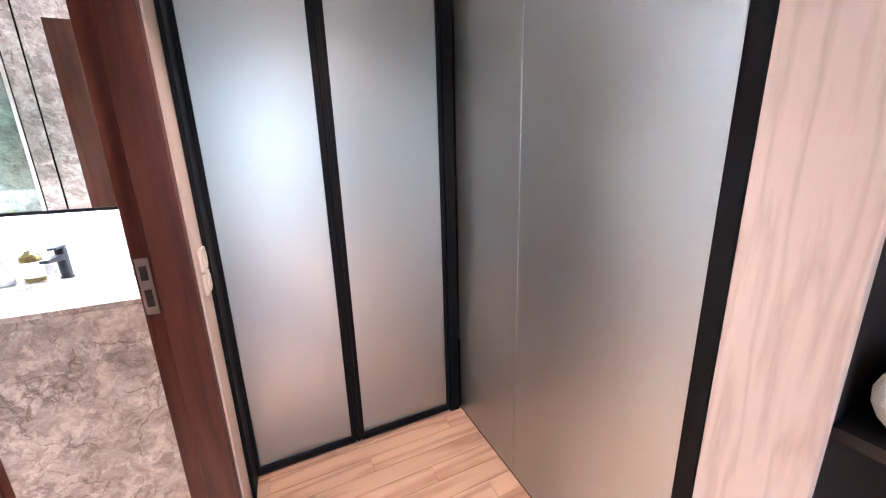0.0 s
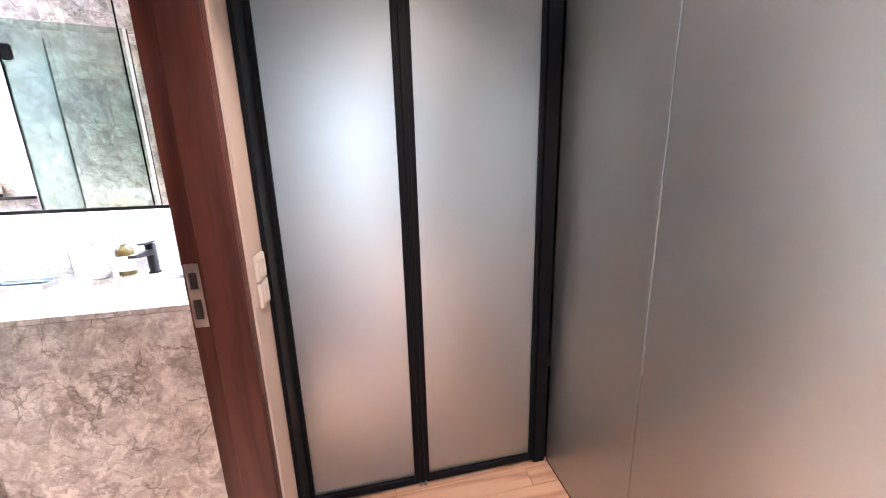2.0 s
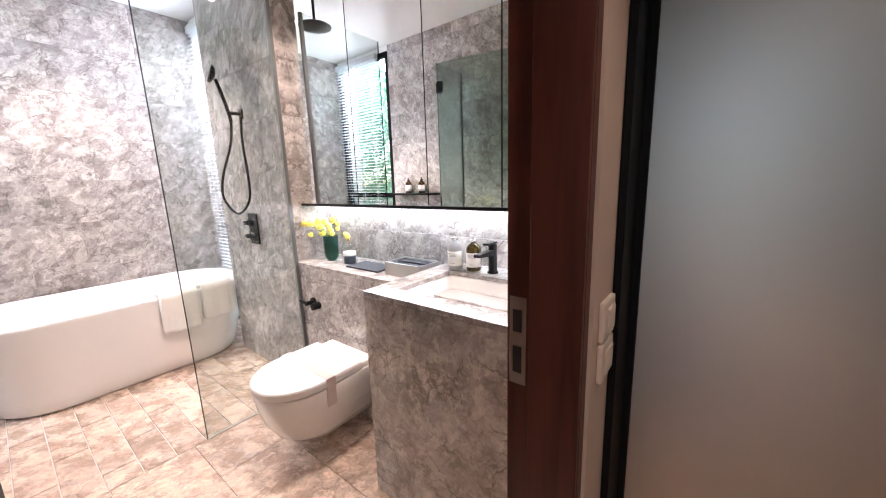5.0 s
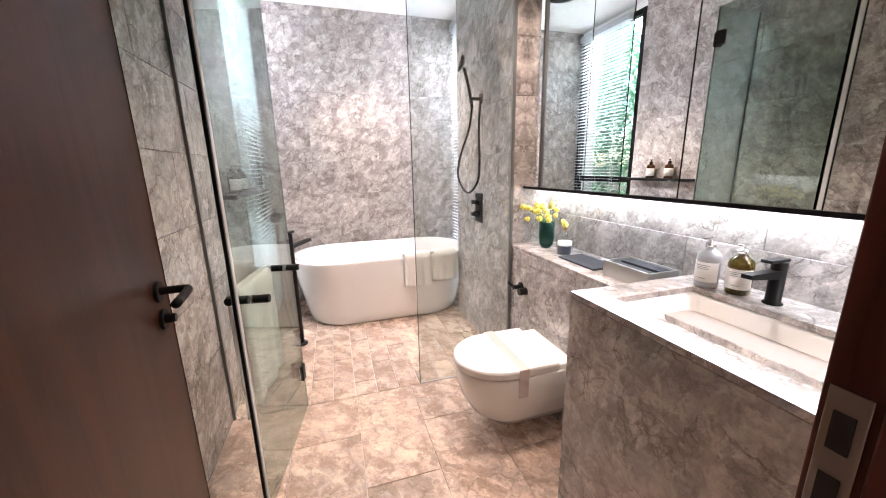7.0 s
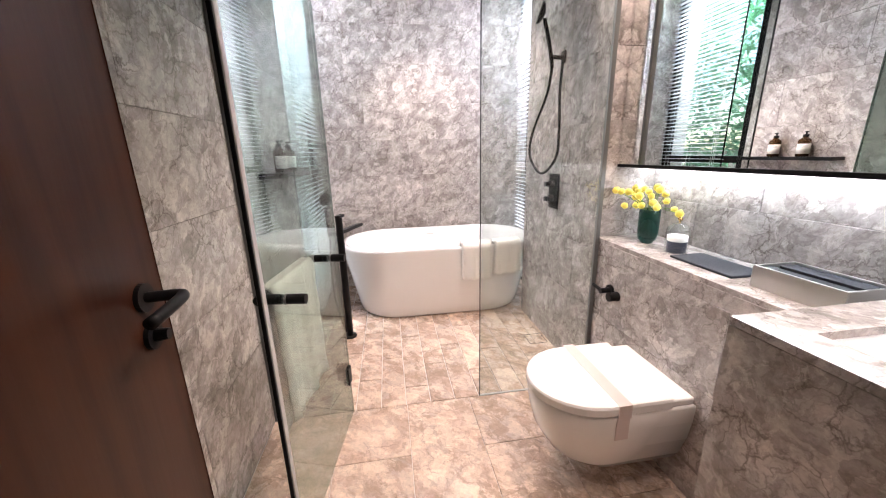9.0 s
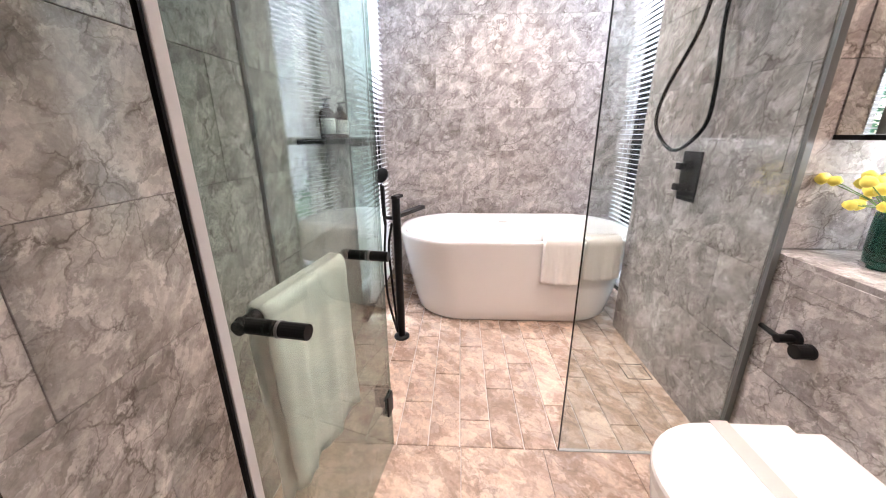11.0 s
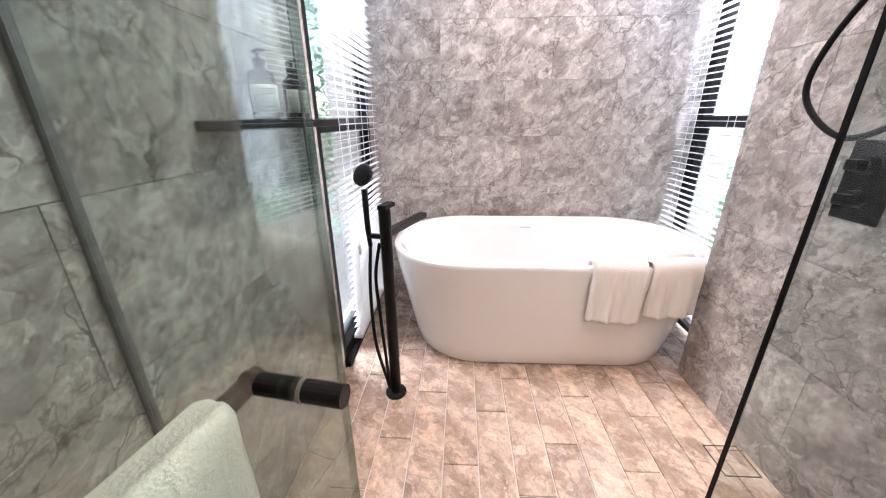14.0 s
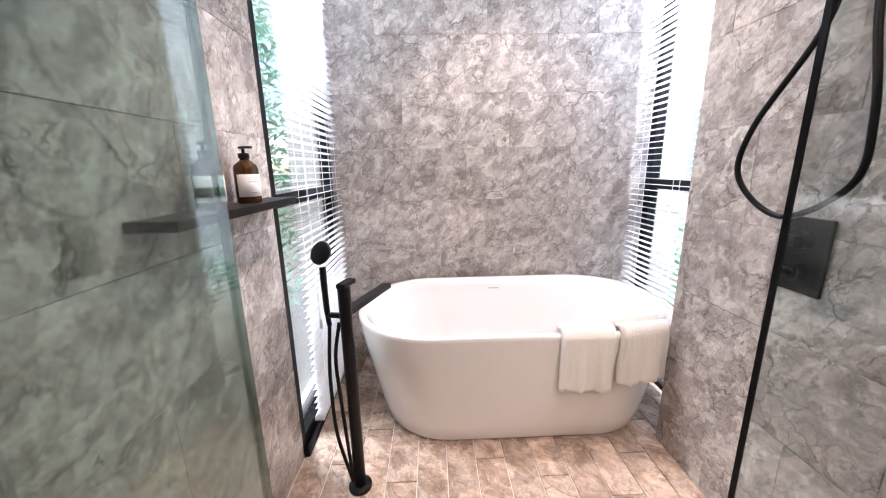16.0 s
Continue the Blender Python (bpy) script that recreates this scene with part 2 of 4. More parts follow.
M_DOOR = wood("dark_brown_veneer", (0.022, 0.0065, 0.0035), (0.036, 0.012, 0.006), 0.30, axis=2, spec=0.14)
M_OAK = wood("pale_ash_veneer", (0.55, 0.445, 0.38), (0.67, 0.56, 0.49), 0.5, axis=2, scale=2.4, rings=10.0)
M_PLANK = wood("honey_wood", (0.46, 0.24, 0.14), (0.68, 0.42, 0.26), 0.34, axis=0)
M_SWITCH = plain("ivory_plastic", (0.72, 0.64, 0.55), 0.35, blotch=0.02)
M_AMBER = plain("amber_glass", (0.10, 0.045, 0.015), 0.06, transmission=0.4, ior=1.5, blotch=0.1)
M_OLIVE = plain("olive_glass", (0.17, 0.12, 0.03), 0.06, transmission=0.5, ior=1.5, blotch=0.1)
M_LABEL = plain("paper_label", (0.80, 0.78, 0.74), 0.7, blotch=0.03)
M_INK = plain("grey_ink", (0.25, 0.24, 0.23), 0.7)
M_CLEARGLASS = plain("clear_glass", (0.95, 0.97, 0.96), 0.0, transmission=1.0, ior=1.3, blotch=0.0)
M_VASE = plain("green_black_glass", (0.03, 0.16, 0.12), 0.04, transmission=0.75, ior=1.45, blotch=0.15)
M_WAX = plain("dark_wax", (0.035, 0.04, 0.06), 0.3)
M_GOLD = plain("brass", (0.75, 0.52, 0.22), 0.2, metal=1.0)
M_CLOTHDARK = plain("dark_navy_felt", (0.022, 0.025, 0.032), 0.8, grain=0.3, scale=300, bump=0.3)
M_YELLOW = plain("yellow_petals", (0.82, 0.70, 0.13), 0.6, grain=0.4, scale=120, blotch=0.2, bump=0.4)
M_STEM = plain("green_stem", (0.12, 0.22, 0.05), 0.6)
M_LEAF = plain("shrub_leaves", (0.07, 0.19, 0.10), 0.45, grain=0.6, scale=9, blotch=0.5)
M_EARTH = plain("garden_soil", (0.10, 0.085, 0.06), 0.95, grain=0.4, scale=20, blotch=0.3, bump=0.5)
M_RENDER = plain("pale_render", (0.66, 0.66, 0.72), 0.8, grain=0.2, scale=60, blotch=0.06, bump=0.2)
M_SLATE = plain("blue_grey_cladding", (0.22, 0.25, 0.30), 0.6, grain=0.2, blotch=0.1)
M_LAMP = glow("lamp_face", (1.0, 0.86, 0.70), 14)
M_STRIP = glow("light_strip", (0.92, 0.97, 1.0), 11)
# One near-black for cupboard insides, plank joints and the painted shade of holes.
M_DARK = plain("near_black_and_hole_shade", (0.015, 0.012, 0.012), 0.6)


# ---- mesh helpers ----
def finish(name, bm, mat, parent=None, smooth=False, bevel=0.0, segments=2, base=None):
    if bevel:
        edges = [e for e in bm.edges if len(e.link_faces) == 2 and e.calc_face_angle(0) > 0.6]
        bmesh.ops.bevel(bm, geom=edges, offset=bevel, segments=segments, affect="EDGES", profile=0.5, clamp_overlap=True)
    origin = Vector(parent.get("base", (0, 0, 0))) if parent else Vector(base or (0, 0, 0))
    bmesh.ops.translate(bm, verts=bm.verts, vec=-origin)
    bmesh.ops.recalc_face_normals(bm, faces=bm.faces)
    me = bpy.data.meshes.new(name)
    bm.to_mesh(me)
    bm.free()
    me.materials.append(mat)
    if smooth:
        for f in me.polygons:
            f.use_smooth = True
    ob = new(name, me)
    if parent:
        ob.parent = parent
        ob["base"] = tuple(origin)
    else:
        ob.location = origin
        ob["base"] = tuple(origin)
    return ob


def thing(name, base, label, category, group=""):
    ob = new(name)
    ob.location = base
    ob.empty_display_size = 0.05
    ob["base"] = tuple(base)
    return tagged(ob, label, category, group)


def add_box(bm, lo, hi, turn=None):
    v = bmesh.ops.create_cube(bm, size=1.0)["verts"]
    c, s = (Vector(lo) + Vector(hi)) / 2, Vector(hi) - Vector(lo)
    for q in v:
        q.co = Vector((q.co.x * s.x, q.co.y * s.y, q.co.z * s.z)) + c
    if turn is not None:
        for q in v:
            q.co = turn @ q.co
    return v


def slab(name, lo, hi, mat, parent=None, bevel=0.0, turn=None, **kw):
    bm = bmesh.new()
    add_box(bm, lo, hi, turn)
    return finish(name, bm, mat, parent, bevel=bevel, **kw)


def lathe(bm, profile, centre, n=28, squash=1.0):
    """Turn a profile of (radius, height) round the upright line through centre."""
    rings = []
    for r, z in profile:
        rings.append([bm.verts.new((centre[0] + r * math.cos(2 * math.pi * i / n), centre[1] + squash * r * math.sin(2 * math.pi * i / n), centre[2] + z)) for i in range(n)])
    for a, b in zip(rings, rings[1:]):
        for i in range(n):
            bm.faces.new((a[i], a[(i + 1) % n], b[(i + 1) % n], b[i]))
    bm.faces.new(rings[0])
    bm.faces.new(rings[-1])


def turned(name, profile, centre, mat, parent=None, n=28, **kw):
    bm = bmesh.new()
    lathe(bm, profile, centre, n)
    return finish(name, bm, mat, parent, smooth=kw.pop("smooth", True), **kw)


def add_rod(bm, points, radius, n=10, cap=True):
    pts = [Vector(p) for p in points]
    rings, side = [], None
    for i, p in enumerate(pts):
        d = (pts[min(i + 1, len(pts) - 1)] - pts[max(i - 1, 0)]).normalized()
        if side is None:
            side = d.orthogonal().normalized()
        side = (side - d * side.dot(d)).normalized()
        up = d.cross(side)
        r = radius[i] if isinstance(radius, (list, tuple)) else radius
        rings.append([bm.verts.new(p + r * (math.cos(2 * math.pi * k / n) * side + math.sin(2 * math.pi * k / n) * up)) for k in range(n)])
    for a, b in zip(rings, rings[1:]):
        for k in range(n):
            bm.faces.new((a[k], a[(k + 1) % n], b[(k + 1) % n], b[k]))
    if cap:
        bm.faces.new(rings[0])
        bm.faces.new(rings[-1])


def rod(name, points, radius, mat, parent=None, n=10, smooth=True, **kw):
    bm = bmesh.new()
    add_rod(bm, points, radius, n)
    return finish(name, bm, mat, parent, smooth=smooth, **kw)


def glide(points, steps=8):
    """A smooth line through the points."""
    p = [Vector(q) for q in points]
    p = [2 * p[0] - p[1], *p, 2 * p[-1] - p[-2]]
    out = []
    for a, b, c, d in zip(p, p[1:], p[2:], p[3:]):
        for i in range(steps):
            t = i / steps
            out.append(0.5 * (2 * b + (c - a) * t + (2 * a - 5 * b + 4 * c - d) * t * t + (3 * b - a - 3 * c + d) * t ** 3))
    return out + [p[-2]]


# ---- plan: x runs along the bathroom, the bath lies at the far end ----
BACK, LEFT, RIGHT, NICHE, DOORX = -4.083, 0.225, 1.970, 2.285, -0.150
CEIL, WINX, WINXR, WINR = 2.92, -3.15, -3.185, 2.27
SCREEN = -2.13


def wall(name, lo, hi, mat, label=""):
    return tagged(slab(name, lo, hi, mat, base=lo), label, "wall", kind="structure")


wall_back = wall("wall_back", (-4.30, -0.05, -0.1), (BACK - 0.006, 2.60, 3.0), M_GROUT_DARK, "polished grey marble tiled end wall behind the bath")
wall_left = wall("wall_left", (WINX, 0.03, -0.1), (-0.29, LEFT - 0.006, 3.0), M_GROUT_DARK, "grey marble tiled side wall of the bathroom")
wall_over_left = wall("wall_left_lintel", (BACK - 0.006, 0.03, 2.87), (WINX, LEFT - 0.006, 3.0), M_PAINT, "white strip of wall over a window")
wall_right = wall("wall_right", (WINXR + 0.006, RIGHT + 0.006, -0.1), (-2.176, 2.60, 3.0), M_GROUT_DARK, "grey-brown marble tiled shower wall")
wall_ledge = wall("wall_ledge", (-2.176, RIGHT + 0.006, -0.1), (-0.29, 2.60, 0.865), M_GROUT_DARK, "half-height marble ledge wall behind the toilet")
wall_niche = wall("wall_niche", (-2.176, NICHE + 0.006, 0.865), (-0.29, 2.60, 3.0), M_GROUT_DARK, "marble tiled wall of the mirror niche")
wall_over_right = wall("wall_right_lintel", (BACK - 0.006, WINR - 0.03, 2.87), (WINXR + 0.006, 2.60, 3.0), M_PAINT, "white strip of wall over a window")

door_wall = wall("wall_door", (-0.29, 1.40, -0.1), (DOORX, 2.60, 3.0), M_BEIGE, "beige painted wall between wardrobe and bathroom")
wall("wall_door_near", (-0.29, -3.0, -0.1), (DOORX, 0.46, 3.0), M_BEIGE, "beige painted wall of the passage")
wall("wall_door_lintel", (-0.29, 0.46, 2.49), (DOORX, 1.40, 3.0), M_BEIGE, "beige painted wall over the bathroom door")
wall("wall_passage", (1.62, -3.0, -0.1), (1.75, 2.60, 3.0), M_BEIGE, "beige painted wall behind the wardrobes")
wall("wall_wardrobe", (DOORX, 2.40, -0.1), (1.62, 2.60, 3.0), M_BEIGE, "plain wall behind the wardrobe")
# end of the passage, with a window to the day
wall("wall_bedroom_sill", (DOORX, -3.0, -0.1), (1.62, -2.88, 0.05), M_BEIGE, "beige painted wall under a bedroom window")
wall("wall_bedroom_head", (DOORX, -3.0, 2.58), (1.62, -2.88, 3.0), M_BEIGE, "beige painted wall over a bedroom window")
wall("wall_bedroom_pier", (0.42, -3.0, 0.05), (1.62, -2.88, 2.58), M_BEIGE, "beige painted wall beside a bedroom window")

floor_bath = tagged(slab("floor", (-4.30, 0.03, -0.14), (-0.20, 2.60, -0.007), M_GROUT), "marble tiled bathroom floor with pale joints", "floor", kind="structure")
floor_hall = tagged(slab("floor_passage", (-0.20, -3.0, -0.14), (1.70, 2.60, -0.009), M_DARK), "honey coloured timber plank floor", "floor", kind="structure")
tagged(slab("ceiling", (-4.30, 0.03, CEIL), (-0.29, 2.60, 3.05), M_PAINT), "flat white painted bathroom ceiling", "ceiling", kind="structure")
tagged(slab("ceiling_passage", (DOORX, -3.0, 2.62), (1.62, 2.40, 2.80), M_PAINT), "flat white painted passage ceiling", "ceiling", kind="structure")
tagged(slab("threshold", (-0.215, 0.505, -0.007), (-0.185, 1.355, 0.004), M_STEEL, bevel=0.002), "thin metal strip between timber and tile floor", "trim", kind="structure")


# ---- windows ----
def window(name, y, edge, label):
    """A tall black framed window across the bath's end, with a bar at mid height; edge: its end nearer the door."""
    w = thing(name, (-3.62, y, 0.0), label, "window")
    w["kind"] = "structure"
    lo, hi = y - 0.03, y + 0.03
    bm = bmesh.new()
    for a, b in (((BACK + 0.004, lo, 0.03), (BACK + 0.065, hi, 2.868)), ((edge - 0.055, lo, 0.03), (edge - 0.004, hi, 2.868)),
                 ((BACK + 0.065, lo, 0.03), (edge - 0.055, hi, 0.085)), ((BACK + 0.065, lo, 2.815), (edge - 0.055, hi, 2.868)),
                 ((BACK + 0.065, lo, 1.195), (edge - 0.055, hi, 1.255))):
        add_box(bm, a, b)
    finish("window_frame", bm, M_FRAME, w, bevel=0.004)
    for z0, z1 in ((0.085, 1.195), (1.255, 2.815)):
        p = slab("pane", (BACK + 0.065, y - 0.004, z0), (edge - 0.055, y + 0.004, z1), M_PANE, w)
        p.visible_shadow = False
    bm = bmesh.new()
    add_box(bm, (BACK + 0.004, y - 0.10, -0.02), (edge - 0.004, y + 0.06, 0.028))
    finish("sill", bm, M_FRAME, w, bevel=0.004)
    return w


window("window_1", 0.190, WINX, "tall black framed window with a middle bar")
window("window_2", 2.345, WINXR, "tall black framed window beside the shower wall")


def blind(y, x0, x1, label, tilt):
    b = thing("venetian_blind", ((x0 + x1) / 2, y, 2.86), label, "blind", "blinds by the bath")
    slab("headrail", (x0, y - 0.028, 2.80), (x1, y + 0.028, 2.862), M_SLAT, b, bevel=0.004)
    bm = bmesh.new()
    n = 5
    rows = []
    for i in range(n + 1):
        u = (i / n - 0.5) * 0.036
        arch = 0.0025 * (1 - (2 * u / 0.036) ** 2)
        rows.append([bm.verts.new((sx, u, arch + sz)) for sx in (x0 - (x0 + x1) / 2, x1 - (x0 + x1) / 2) for sz in (0, 0.0012)])
    for a, c in zip(rows, rows[1:]):
        bm.faces.new((a[0], a[2], c[2], c[0]))
        bm.faces.new((a[1], c[1], c[3], a[3]))
    for a in (rows[0], rows[-1]):
        bm.faces.new((a[0], a[1], a[3], a[2]))
    for i in (0, 2):
        bm.faces.new([r[i] for r in rows] + [r[i + 1] for r in reversed(rows)])
    bmesh.ops.recalc_face_normals(bm, faces=bm.faces)
    me = bpy.data.meshes.new("slat")
    bm.to_mesh(me)
    bm.free()
    me.materials.append(M_SLAT)
    k, z = 0, 2.775
    while z > 0.11:
        s = new("slat", me)
        s.parent = b
        s.matrix_basis = pose(0, 0, z - 2.86, tilt + random.uniform(-1.5, 1.5), 0, 0)
        z -= 0.036
    slab("bottom_rail", (x0, y - 0.025, 0.075), (x1, y + 0.025, 0.098), M_SLAT, b, bevel=0.004)
    for x in (x0 + 0.10, (x0 + x1) / 2, x1 - 0.10):
        bm = bmesh.new()
        for dy in (-0.019, 0.019):
            add_rod(bm, [(x, y + dy, 0.09), (x, y + dy, 2.80)], 0.0013, 5)
        finish("ladder_cord", bm, M_CORD, b)
    return b


left_blind = blind(0.256, BACK + 0.02, WINX - 0.16, "white slatted venetian blind, lowered with open slats", 8)
right_blind = blind(2.225, BACK + 0.02, WINXR - 0.02, "white slatted venetian blind, lowered beside the bath", -2)
rod("pull_cord", [(WINX - 0.22, 0.293, 2.80), (WINX - 0.22, 0.295, 1.6), (WINX - 0.22, 0.294, 0.62)], 0.0016, M_CORD, left_blind, n=5)
turned("cord_weight", [(0.004, 0), (0.008, 0.01), (0.007, 0.05), (0.002, 0.055)], (WINX - 0.22, 0.294, 0.565), M_SEAL, left_blind, n=10)

# ---- bathroom door: lining and open leaf ----
lining = thing("door_lining", (-0.22, 0.93, 0.0), "dark red-brown timber door lining with rebate", "door frame")
lining["kind"] = "structure"
bm = bmesh.new()
add_box(bm, (-0.303, 1.372, 0.0), (-0.157, 1.402, 2.49))
add_box(bm, (-0.252, 1.358, 0.0), (-0.157, 1.372, 2.465))
finish("jamb", bm, M_JAMB, lining, bevel=0.002)
bm = bmesh.new()
add_box(bm, (-0.303, 0.458, 0.0), (-0.157, 0.488, 2.49))
add_box(bm, (-0.252, 0.488, 0.0), (-0.157, 0.502, 2.465))
finish("jamb", bm, M_JAMB, lining, bevel=0.002)
bm = bmesh.new()
add_box(bm, (-0.303, 0.488, 2.465), (-0.157, 1.372, 2.492))
finish("head", bm, M_JAMB, lining, bevel=0.002)
bm = bmesh.new()
add_box(bm, (-0.296, 1.3685, 0.975), (-0.262, 1.3705, 1.155))
finish("strike_plate", bm, M_STEEL, lining, bevel=0.0006)
# Flat dark plates paint the shade inside the two latch openings.
bm = bmesh.new()
add_box(bm, (-0.288, 1.3665, 1.085), (-0.270, 1.3680, 1.130))
add_box(bm, (-0.288, 1.3665, 1.000), (-0.270, 1.3680, 1.055))
finish("latch_hole_shade", bm, M_DARK, lining)

leaf_dir = math.atan2(0.394 - 0.485, -1.253 + 0.335)
D = pose(-0.335, 0.485, 0, 0, 0, math.degrees(leaf_dir))
leaf = thing("door", (-0.335, 0.485, 0.0), "open dark brown veneered door with black lever", "door")
leaf["kind"] = "structure"
panel = slab("leaf", (0.0, -0.022, 0.008), (0.872, 0.022, 2.452), M_DOOR, leaf, bevel=0.002, turn=D)


def lever(side):
    """Round rose, neck and straight lever; side -1 is the face towards the room."""
    y = 0.022 * side
    bm = bmesh.new()
    add_rod(bm, [D @ Vector((0.802, y, 1.09)), D @ Vector((0.802, y + 0.008 * side, 1.09))], 0.027, 24)
    add_rod(bm, [D @ Vector((0.802, y, 1.014)), D @ Vector((0.802, y + 0.008 * side, 1.014))], 0.027, 24)
    add_rod(bm, [D @ Vector((0.802, y + 0.008 * side, 1.014)), D @ Vector((0.802, y + 0.030 * side, 1.014))], [0.013, 0.011], 14)
    finish("rose", bm, M_BLACK, panel)
    bm = bmesh.new()
    add_rod(bm, [D @ Vector(p) for p in glide([(0.802, y, 1.09), (0.802, y + 0.056 * side, 1.09), (0.793, y + 0.070 * side, 1.09), (0.760, y + 0.073 * side, 1.09), (0.672, y + 0.073 * side, 1.09)], 5)], 0.0105, 14)
    finish("lever", bm, M_BLACK, panel, smooth=True)


lever(-1)
lever(1)

# light switch on the wall by the door
switch = thing("light_switch", (DOORX, 1.50, 0.99), "ivory double light switch plates on beige wall", "switch")
for z in (0.985, 1.068):
    slab("plate", (DOORX + 0.0005, 1.436, z), (DOORX + 0.011, 1.518, z + 0.078), M_SWITCH, switch, bevel=0.003)
    slab("rocker", (DOORX + 0.011, 1.452, z + 0.014), (DOORX + 0.0155, 1.502, z + 0.064), M_SWITCH, switch, bevel=0.002)

# ---- wardrobe with frosted doors ----
wardrobe = thing("wardrobe", (0.36, 1.66, 0.0), "built-in wardrobe with frosted grey glass doors, black framed", "wardrobe")
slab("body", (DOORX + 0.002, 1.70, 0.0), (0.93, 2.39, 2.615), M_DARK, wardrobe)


def framed_door(x0, x1, s0, s1):
    bm = bmesh.new()
    for a, b in (((x0, 1.655, 0.012), (x0 + s0, 1.695, 2.60)), ((x1 - s1, 1.655, 0.012), (x1, 1.695, 2.60)),
                 ((x0 + s0, 1.655, 0.012), (x1 - s1, 1.695, 0.045)), ((x0 + s0, 1.655, 2.565), (x1 - s1, 1.695, 2.60))):
        add_box(bm, a, b)
    finish("door_frame", bm, M_FRAME, wardrobe, bevel=0.0025)
    slab("glass_panel", (x0 + s0, 1.668, 0.045), (x1 - s1, 1.680, 2.565), M_FROST, wardrobe)


framed_door(DOORX + 0.004, 0.338, 0.027, 0.034)
framed_door(0.340, 0.868, 0.030, 0.018)
slab("end_post", (DOORX + 0.001, 1.535, 0.0), (DOORX + 0.016, 1.654, 2.61), M_FRAME, wardrobe, bevel=0.002)
slab("grip_strip", (0.327, 1.647, 0.03), (0.349, 1.655, 2.59), M_FRAME, wardrobe, bevel=0.003)
bm = bmesh.new()
for x in (0.322, 0.346):
    add_box(bm, (x, 1.640, 0.006), (x + 0.010, 1.654, 0.022))
finish("floor_stop", bm, M_STEEL, wardrobe, bevel=0.002)
slab("filler", (0.870, 1.648, 0.0), (0.925, 1.698, 2.61), M_FRAME, wardrobe, bevel=0.002)

side_unit = thing("wardrobe", (1.25, 0.9, 0.0), "tall wardrobe side of frosted grey panels with black edge", "wardrobe")
slab("side_panel", (0.932, 1.138, 0.014), (0.950, 1.646, 2.61), M_FROST, side_unit, bevel=0.0015)
slab("side_panel", (0.932, 0.475, 0.014), (0.950, 1.135, 2.61), M_FROST, side_unit, bevel=0.0015)
slab("plinth_strip", (0.936, 0.475, 0.0), (0.952, 1.646, 0.013), M_FRAME, side_unit)
slab("edge_trim", (0.926, 0.432, 0.0), (0.950, 0.474, 2.61), M_FRAME, side_unit, bevel=0.002)
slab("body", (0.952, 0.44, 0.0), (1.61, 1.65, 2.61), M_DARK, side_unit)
board = thing("wardrobe", (1.25, 0.0, 0.0), "open wardrobe bay with pale ash end board", "wardrobe")
slab("end_board", (0.930, 0.252, 0.0), (0.955, 0.431, 2.61), M_OAK, board, bevel=0.002)
# Bay is carried on unseen to y=-2.3, near-black to darken the doors' reflections.
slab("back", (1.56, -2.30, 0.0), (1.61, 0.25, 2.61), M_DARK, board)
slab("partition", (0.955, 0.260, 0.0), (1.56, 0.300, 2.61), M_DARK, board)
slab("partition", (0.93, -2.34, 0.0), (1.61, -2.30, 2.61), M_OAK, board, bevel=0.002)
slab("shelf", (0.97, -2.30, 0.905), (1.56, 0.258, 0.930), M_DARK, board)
rod("hanging_rail", [(1.25, -2.30, 2.2), (1.25, 0.258, 2.2)], 0.014, M_BLACK, board)
# made-up pale roll with a dark band on the bay's shelf, for an unclear white thing
roll = thing("pale_roll", (1.10, 0.14, 0.930), "pale roll with dark band, stand-in for an unclear white object", "blanket")
bm = bmesh.new()
for zz in (1.009,):
    add_rod(bm, glide([(1.00, 0.155, zz), (1.03, 0.155, zz), (1.2, 0.155, zz), (1.42, 0.155, zz)], 4), [0.05] + [0.078] * 11 + [0.06], 18)
finish("roll", bm, M_TOWEL, roll, smooth=True)
bm = bmesh.new()
add_rod(bm, [(1.085, 0.155, 1.009), (1.115, 0.155, 1.009)], 0.0785, 18)
finish("strap", bm, M_CLOTHDARK, roll, smooth=True)

# bedroom window frame
bw = thing("window_3", (0.35, -2.94, 0.75), "white framed bedroom window", "window")
bw["kind"] = "structure"
bm = bmesh.new()
for a, b in (((DOORX, -2.97, 0.05), (-0.10, -2.89, 2.58)), ((0.37, -2.97, 0.05), (0.42, -2.89, 2.58)), ((-0.10, -2.97, 0.05), (0.37, -2.89, 0.10)), ((-0.10, -2.97, 2.53), (0.37, -2.89, 2.58))):
    add_box(bm, a, b)
finish("window_frame", bm, M_PAINT, bw, bevel=0.004)


# ---- downlights ----
def downlight(x, y, z):
    d = thing("downlight", (x, y, z), "small round recessed ceiling downlight, switched on", "lamp", "ceiling downlights")
    bm = bmesh.new()
    n = 28
    rings = [[bm.verts.new((x + r * math.cos(2 * math.pi * i / n), y + r * math.sin(2 * math.pi * i / n), z + h)) for i in range(n)] for r, h in ((0.048, -0.001), (0.048, -0.006), (0.036, -0.007), (0.034, -0.001))]
    for a, b in zip(rings, rings[1:]):
        for i in range(n):
            bm.faces.new((a[i], a[(i + 1) % n], b[(i + 1) % n], b[i]))
    finish("ring", bm, M_PAINT, d, smooth=True)
    turned("lamp_face", [(0.033, -0.003), (0.033, -0.001)], (x, y, z), M_LAMP, d, n=20, smooth=False)


for x, y in ((-1.50, 1.80), (-0.78, 1.90), (-2.62, 1.30), (-3.35, 1.25)):
    downlight(x, y, CEIL)
